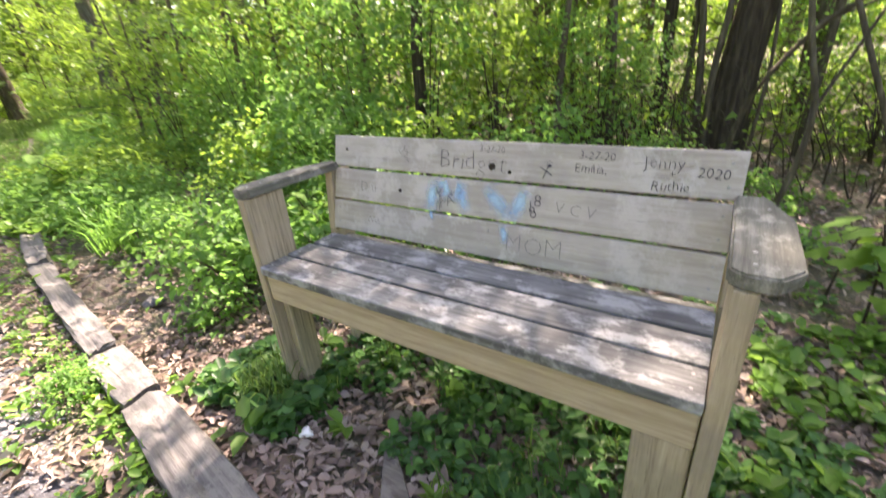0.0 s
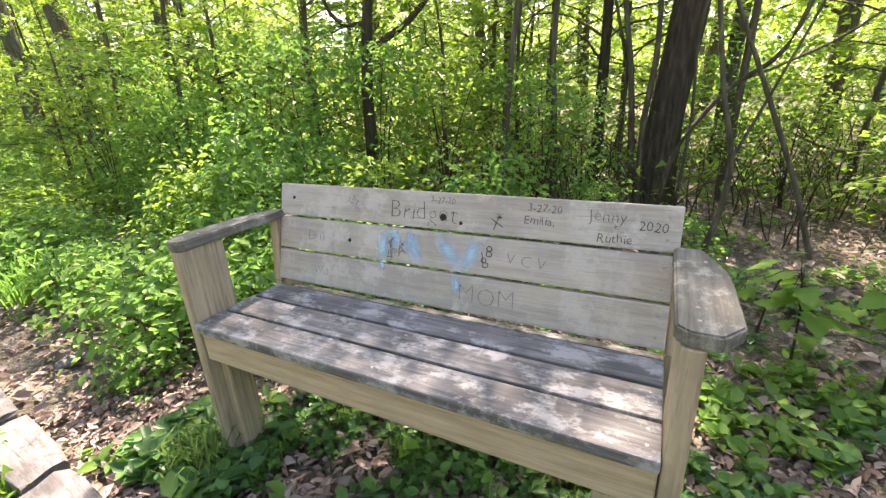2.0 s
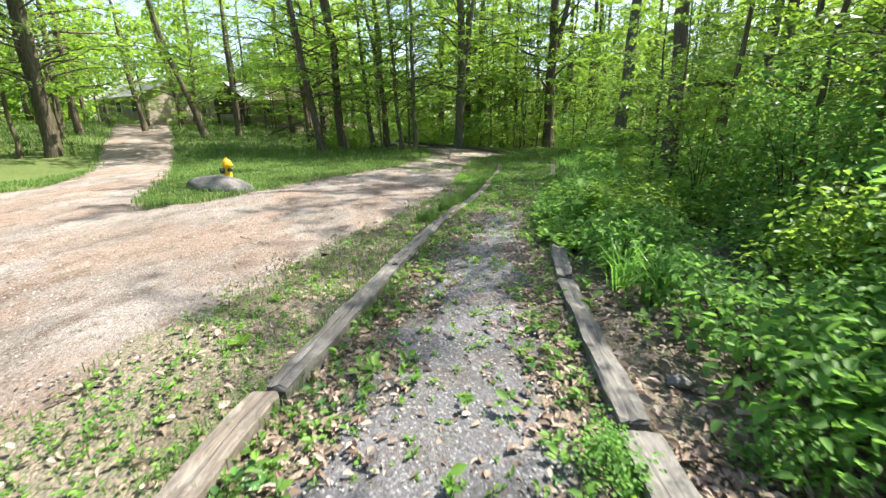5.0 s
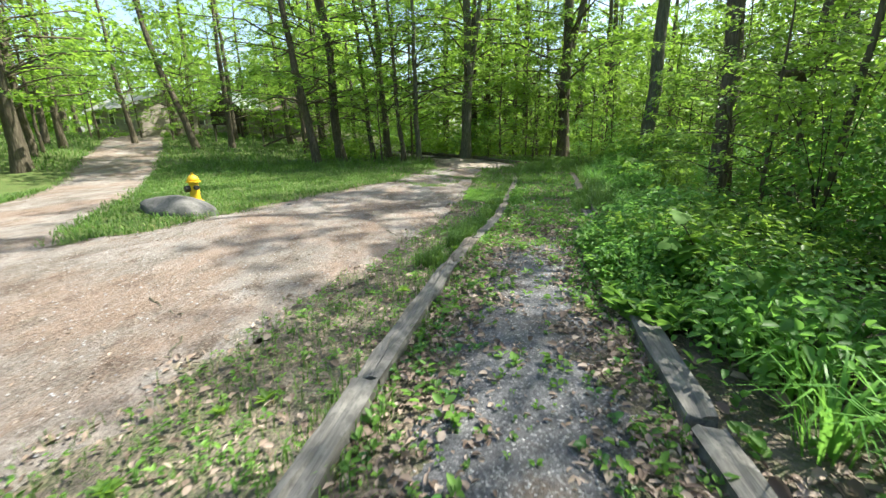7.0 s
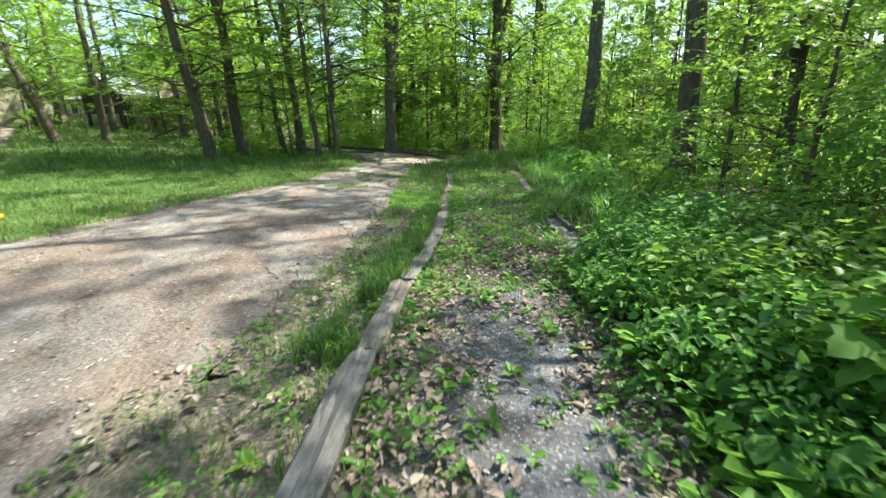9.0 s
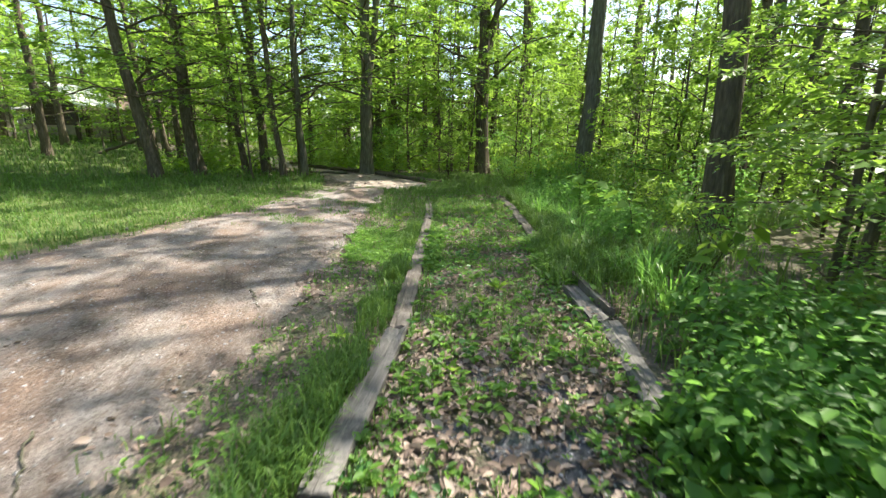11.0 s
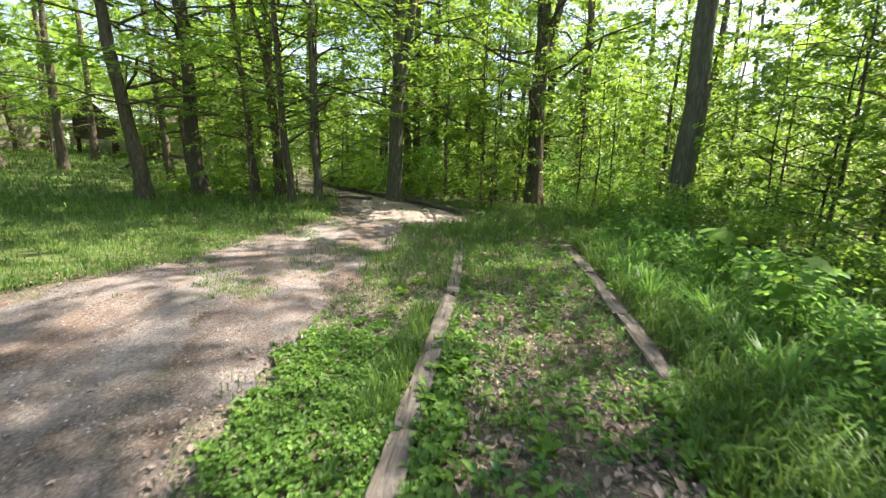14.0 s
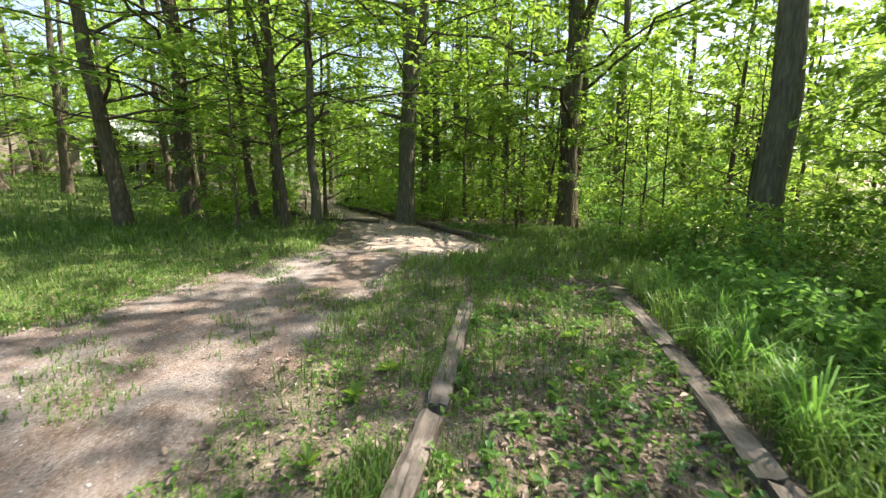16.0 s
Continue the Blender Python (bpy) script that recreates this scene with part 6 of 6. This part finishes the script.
def build_hydrant(x, y):
    h = empty("fire_hydrant", pose(x, y, ground_at(x, y), 0, 0, -40), "yellow fire hydrant with black caps behind boulder", "fire hydrant")
    part("base_flange", cyl(0.16, 0.16, 0.04, 0.0, 16, 0.006), YELLOW, h)
    part("barrel", cyl(0.105, 0.10, 0.40, 0.04, 20, 0.005), YELLOW, h, smooth=False)
    part("collar", cyl(0.15, 0.15, 0.035, 0.44, 20, 0.006), YELLOW, h)
    bm = bmesh.new()
    bmesh.ops.create_uvsphere(bm, u_segments=20, v_segments=10, radius=0.125)
    for v in bm.verts:
        v.co.z = max(v.co.z, 0) * 1.15 + 0.475
    part("bonnet", bm, YELLOW, h, smooth=True)
    part("operating_nut", cyl(0.03, 0.022, 0.06, 0.60, 5), YELLOW, h)
    for a in (0, 180):
        part("hose_cap", cyl(0.055, 0.05, 0.10, 0.09, 12, 0.006, pose(0, 0, 0.33, 90, 0, a)), BLACK, h, "black hose cap")
    part("pumper_cap", cyl(0.075, 0.07, 0.10, 0.09, 14, 0.006, pose(0, 0, 0.31, 90, 0, 90)), BLACK, h, "large black pumper cap")
    return h


build_hydrant(-12.7, -5.95)

# ---- cabins at the far side of the meadow ----


def build_cabin(x, y, turn, w, d, h, rise, wall_m, roof_m, label, lift=0.0, windows=3):
    c = empty("cabin", pose(x, y, ground_at(x, y) + lift - 0.1, 0, 0, turn), label, "cabin")
    t = 0.12
    part("floor_slab", box(-w / 2, w / 2, -d / 2, d / 2, -0.2, 0.05, 0.0), wall_m, c)
    for y0 in (-d / 2, d / 2 - t):
        part("wall", box(-w / 2, w / 2, y0, y0 + t, 0.05, h, 0.0), wall_m, c)
    for x0 in (-w / 2, w / 2 - t):
        bm = bmesh.new()
        prof = [(-d / 2 + t, 0.05), (d / 2 - t, 0.05), (d / 2 - t, h), (0, h + rise * 0.95), (-d / 2 + t, h)]
        a = [bm.verts.new((x0, p, q)) for p, q in prof]
        b = [bm.verts.new((x0 + t, p, q)) for p, q in prof]
        bm.faces.new(a), bm.faces.new(list(reversed(b)))
        for k in range(5):
            bm.faces.new((a[k], b[k], b[(k + 1) % 5], a[(k + 1) % 5]))
        bmesh.ops.recalc_face_normals(bm, faces=bm.faces)
        part("gable", bm, wall_m, c)
    o = 0.45
    sl = math.atan2(rise, d / 2)
    ln = (d / 2 + o) / math.cos(sl)
    for s in (1, -1):
        ob = part("roof", box(-w / 2 - o, w / 2 + o, 0, ln, 0, 0.08, 0.0), roof_m, c)
        ob.matrix_local = pose(0, 0, h + rise, 0, 0, 0 if s > 0 else 180) @ pose(0, 0, 0, -math.degrees(sl), 0, 0)
    for side in (-1, 1):
        for k in range(windows):
            wx = -w / 2 + (k + 0.5) * w / windows
            win = part("window", box(wx - 0.45, wx + 0.45, -0.03, 0.03, h * 0.42, h * 0.42 + 0.9, 0.0), BLACK, c)
            win.matrix_local = pose(0, side * (d / 2 + 0.005), 0)
            for fx in (-0.48, 0.42):
                part("frame", box(wx + fx, wx + fx + 0.06, -0.045, 0.045, h * 0.42 - 0.05, h * 0.42 + 0.95, 0.0), WHITE, win)
    return c


build_cabin(-43.5, -27.0, 58, 8.0, 5.0, 2.3, 1.3, SIDING, ROOF_GREY, "grey-roofed wooden cabin half hidden by trees")
build_cabin(-50.0, -16.5, 72, 9.0, 6.0, 2.4, 1.6, SIDING, ROOF_RED, "cabin with faded red roof beyond trees")
build_cabin(-52.0, -22.5, 66, 7.0, 5.0, 2.4, 1.4, SIDING, ROOF_GREY, "pale-roofed cabin beyond the far meadow")


def build_kiosk(x, y, turn):
    """A small boarded shelter on posts, its dark gable end towards the road, under a pale metal roof."""
    k = empty("notice_kiosk", pose(x, y, ground_at(x, y), 0, 0, turn), "dark boarded shelter on posts under pale roof", "shelter")
    w, top, rise, deep = 1.7, 2.5, 1.15, 2.6
    for px in (-w + 0.15, w - 0.15):
        for py in (0.0, deep):
            part("post", box(px - 0.09, px + 0.09, py - 0.09, py + 0.09, -0.3, top, 0.01), DARKWOOD, k)
    for i in range(8):
        z = 1.0 + i * 0.19
        part("board", box(-w, w, -0.15, -0.10, z, z + 0.18, 0.006), DARKWOOD, k)
    for i in range(10):
        x0 = -w + i * w / 5
        h0, h1 = rise * (1 - abs(x0) / w), rise * (1 - abs(x0 + w / 5) / w)
        bm = bmesh.new()
        quad = [(x0, 0.0), (x0 + w / 5 - 0.012, 0.0), (x0 + w / 5 - 0.012, h1), (x0, h0)]
        quad = [q for j, q in enumerate(quad) if j < 2 or q[1] > 0.01]
        lo, hi = [bm.verts.new((px, -0.16, top + pz)) for px, pz in quad], [bm.verts.new((px, -0.12, top + pz)) for px, pz in quad]
        bm.faces.new(lo), bm.faces.new(list(reversed(hi)))
        for j in range(len(quad)):
            bm.faces.new((lo[j], hi[j], hi[(j + 1) % len(quad)], lo[(j + 1) % len(quad)]))
        bmesh.ops.recalc_face_normals(bm, faces=bm.faces)
        part("gable_board", bm, DARKWOOD, k)
    sl = math.atan2(rise, w)
    for sgn in (0, 180):
        ob = part("roof", box(0, (w + 0.4) / math.cos(sl), -0.45 if sgn == 0 else -deep - 0.45, deep + 0.45 if sgn == 0 else 0.45, 0, 0.06, 0.0), METAL_ROOF, k, "pale metal roof")
        ob.matrix_local = pose(0, 0, top + rise + 0.02, 0, 0, sgn) @ pose(0, 0, 0, 0, math.degrees(sl), 0)
    return k


build_kiosk(-41.5, -18.6, 68)

# fence posts, fallen logs, trail edging
for i, (x, y) in enumerate(((-36, -13.5), (-37.5, -11.0), (-35, -16.5), (-39, -8.6))):
    ob = part("fence_post", cyl(0.06, 0.055, 1.25, -0.2, 8, 0.008), BARK_GREY, None)
    ob.matrix_world = pose(x, y, ground_at(x, y), 3, 2, i * 40)
    tagged(ob, "weathered round fence post in the meadow", "fence post", "meadow fence posts")


def log_thing(name, p, q, r0, r1, material, label, category, seed, sag=0.0):
    r2 = np.random.default_rng(seed)
    n = 12
    t = np.linspace(0, 1, n)[:, None]
    pts = np.array(p) * (1 - t) + np.array(q) * t
    pts[1:-1] += r2.normal(0, 0.02, (n - 2, 3)) * (0.5 + np.linalg.norm(np.array(q) - np.array(p)) * 0.15)
    pts[:, 2] += sag * np.sin(t[:, 0] * math.pi)
    V, F = tubes([(pts, np.linspace(r0, r1, n))], 8)
    m = len(V)
    V = np.concatenate([V, [pts[0]], [pts[-1]]])
    F2 = np.concatenate([np.concatenate([F[:, [0, 1, 2]], F[:, [0, 2, 3]]]), np.array([[k, (k + 1) % 8, m] for k in range(8)]), np.array([[m - 8 + k, m + 1, m - 8 + (k + 1) % 8] for k in range(8)])])
    ob = new(name, np_mesh(name, V, F2, material, True))
    return tagged(ob, label, category)


def gz(x, y, up):
    return (x, y, ground_at(x, y) + up)


log_thing("trail_log", gz(-21.2, 3.25, 0.06), gz(-25.3, 1.35, 0.07), 0.08, 0.07, BARK, "dark log edging the bend of the trail", "log", 1)
log_thing("trail_log", gz(-25.5, 1.2, 0.07), gz(-30.5, -0.75, 0.07), 0.09, 0.07, BARK, "dark log edging the bend of the trail", "log", 2)
log_thing("trail_log", gz(-30.8, -0.9, 0.07), gz(-37.5, -3.5, 0.07), 0.09, 0.07, BARK, "dark log edging the bend of the trail", "log", 3)
log_thing("fallen_log", gz(-26.6, -2.6, 0.12), gz(-31.5, -5.2, 0.16), 0.09, 0.05, BARK_GREY, "pale fallen log under the trees", "log", 4)
log_thing("fallen_log", gz(-25.2, 0.2, 0.07), gz(-26.3, -2.9, 0.12), 0.05, 0.03, BARK_GREY, "pale fallen branch beside the trail", "branch", 5)
log_thing("fallen_log", gz(-33.5, -12.6, 0.05), gz(-32.2, -9.6, 1.2), 0.08, 0.05, BARK, "dark leaning dead trunk in the meadow", "log", 6)
log_thing("dead_limb", (-9.6, 4.6, 2.15), (-11.0, 6.2, 2.2), 0.05, 0.08, BARK, "broken dead limb caught in the undergrowth", "branch", 7, 0.06)
log_thing("dead_limb", (-10.6, 5.9, 0.0), (-10.5, 5.75, 2.3), 0.07, 0.05, BARK, "broken dead stem standing in the undergrowth", "branch", 8)
for i, (x, y, a, ln, r) in enumerate(((0.55, 1.25, 10, 0.7, 0.012), (0.9, 1.75, 80, 0.5, 0.009), (0.4, 2.2, 40, 0.8, 0.01), (1.3, 2.9, -15, 1.0, 0.012), (-2.2, 2.0, 60, 0.6, 0.01), (-8.9, -1.1, 25, 0.5, 0.006), (-6.3, -2.7, 50, 0.7, 0.006), (-5.6, -2.2, 15, 0.35, 0.006), (-11.9, 2.2, 30, 0.4, 0.007), (-4.9, 1.25, -60, 0.9, 0.005), (-10.8, -0.6, 20, 0.5, 0.006), (1.0, 3.6, 70, 0.9, 0.014))):
    c, s = math.cos(math.radians(a)) * ln / 2, math.sin(math.radians(a)) * ln / 2
    log_thing("stick", gz(x - c, y - s, 0.02), gz(x + c, y + s, 0.03), r, r * 0.6, BARK_GREY, "dry fallen stick lying on the ground", "stick", 20 + i)


def build_rest_bench(x, y, turn):
    b = empty("trail_bench", pose(x, y, ground_at(x, y), 0, 0, turn), "small dark plank bench beside the far trail", "bench")
    part("plank", box(-0.8, 0.8, -0.16, 0.16, 0.42, 0.47, 0.008), DARKWOOD, b)
    for px in (-0.55, 0.55):
        part("support", box(px - 0.08, px + 0.08, -0.14, 0.14, -0.1, 0.418, 0.01), BARK, b)


build_rest_bench(-36.5, -2.4, -25)

# plank end and litter in front of the bench
bm = bmesh.new()
prof = [(-0.91, 0.83), (-0.872, 0.838), (-0.49, 0.53), (-0.44, 0.40), (-0.60, 0.36), (-0.67, 0.50)]
lo, hi = [bm.verts.new((x, y, 0.0)) for x, y in prof], [bm.verts.new((x, y, 0.035 + 0.01 * i / 5)) for i, (x, y) in enumerate(prof)]
bm.faces.new(lo), bm.faces.new(list(reversed(hi)))
for q in range(6):
    bm.faces.new((lo[q], hi[q], hi[(q + 1) % 6], lo[(q + 1) % 6]))
bmesh.ops.recalc_face_normals(bm, faces=bm.faces)
bmesh.ops.bevel(bm, geom=list(bm.edges), offset=0.004, segments=1, affect="EDGES")
tagged(part("broken_plank", bm, TIMBER_TAN, None), "broken tapering plank lying on leaf litter", "plank")
bm = lump("paper_scrap", (0.032, 0.024, 0.016), 9.0, PAPER, 2, 0.5)
ob = part("paper_scrap", bm, PAPER, None)
ob.matrix_world = pose(-1.23, 0.70, 0.02, 0, 0, 20)
tagged(ob, "crumpled white paper scrap on leaf litter", "litter")
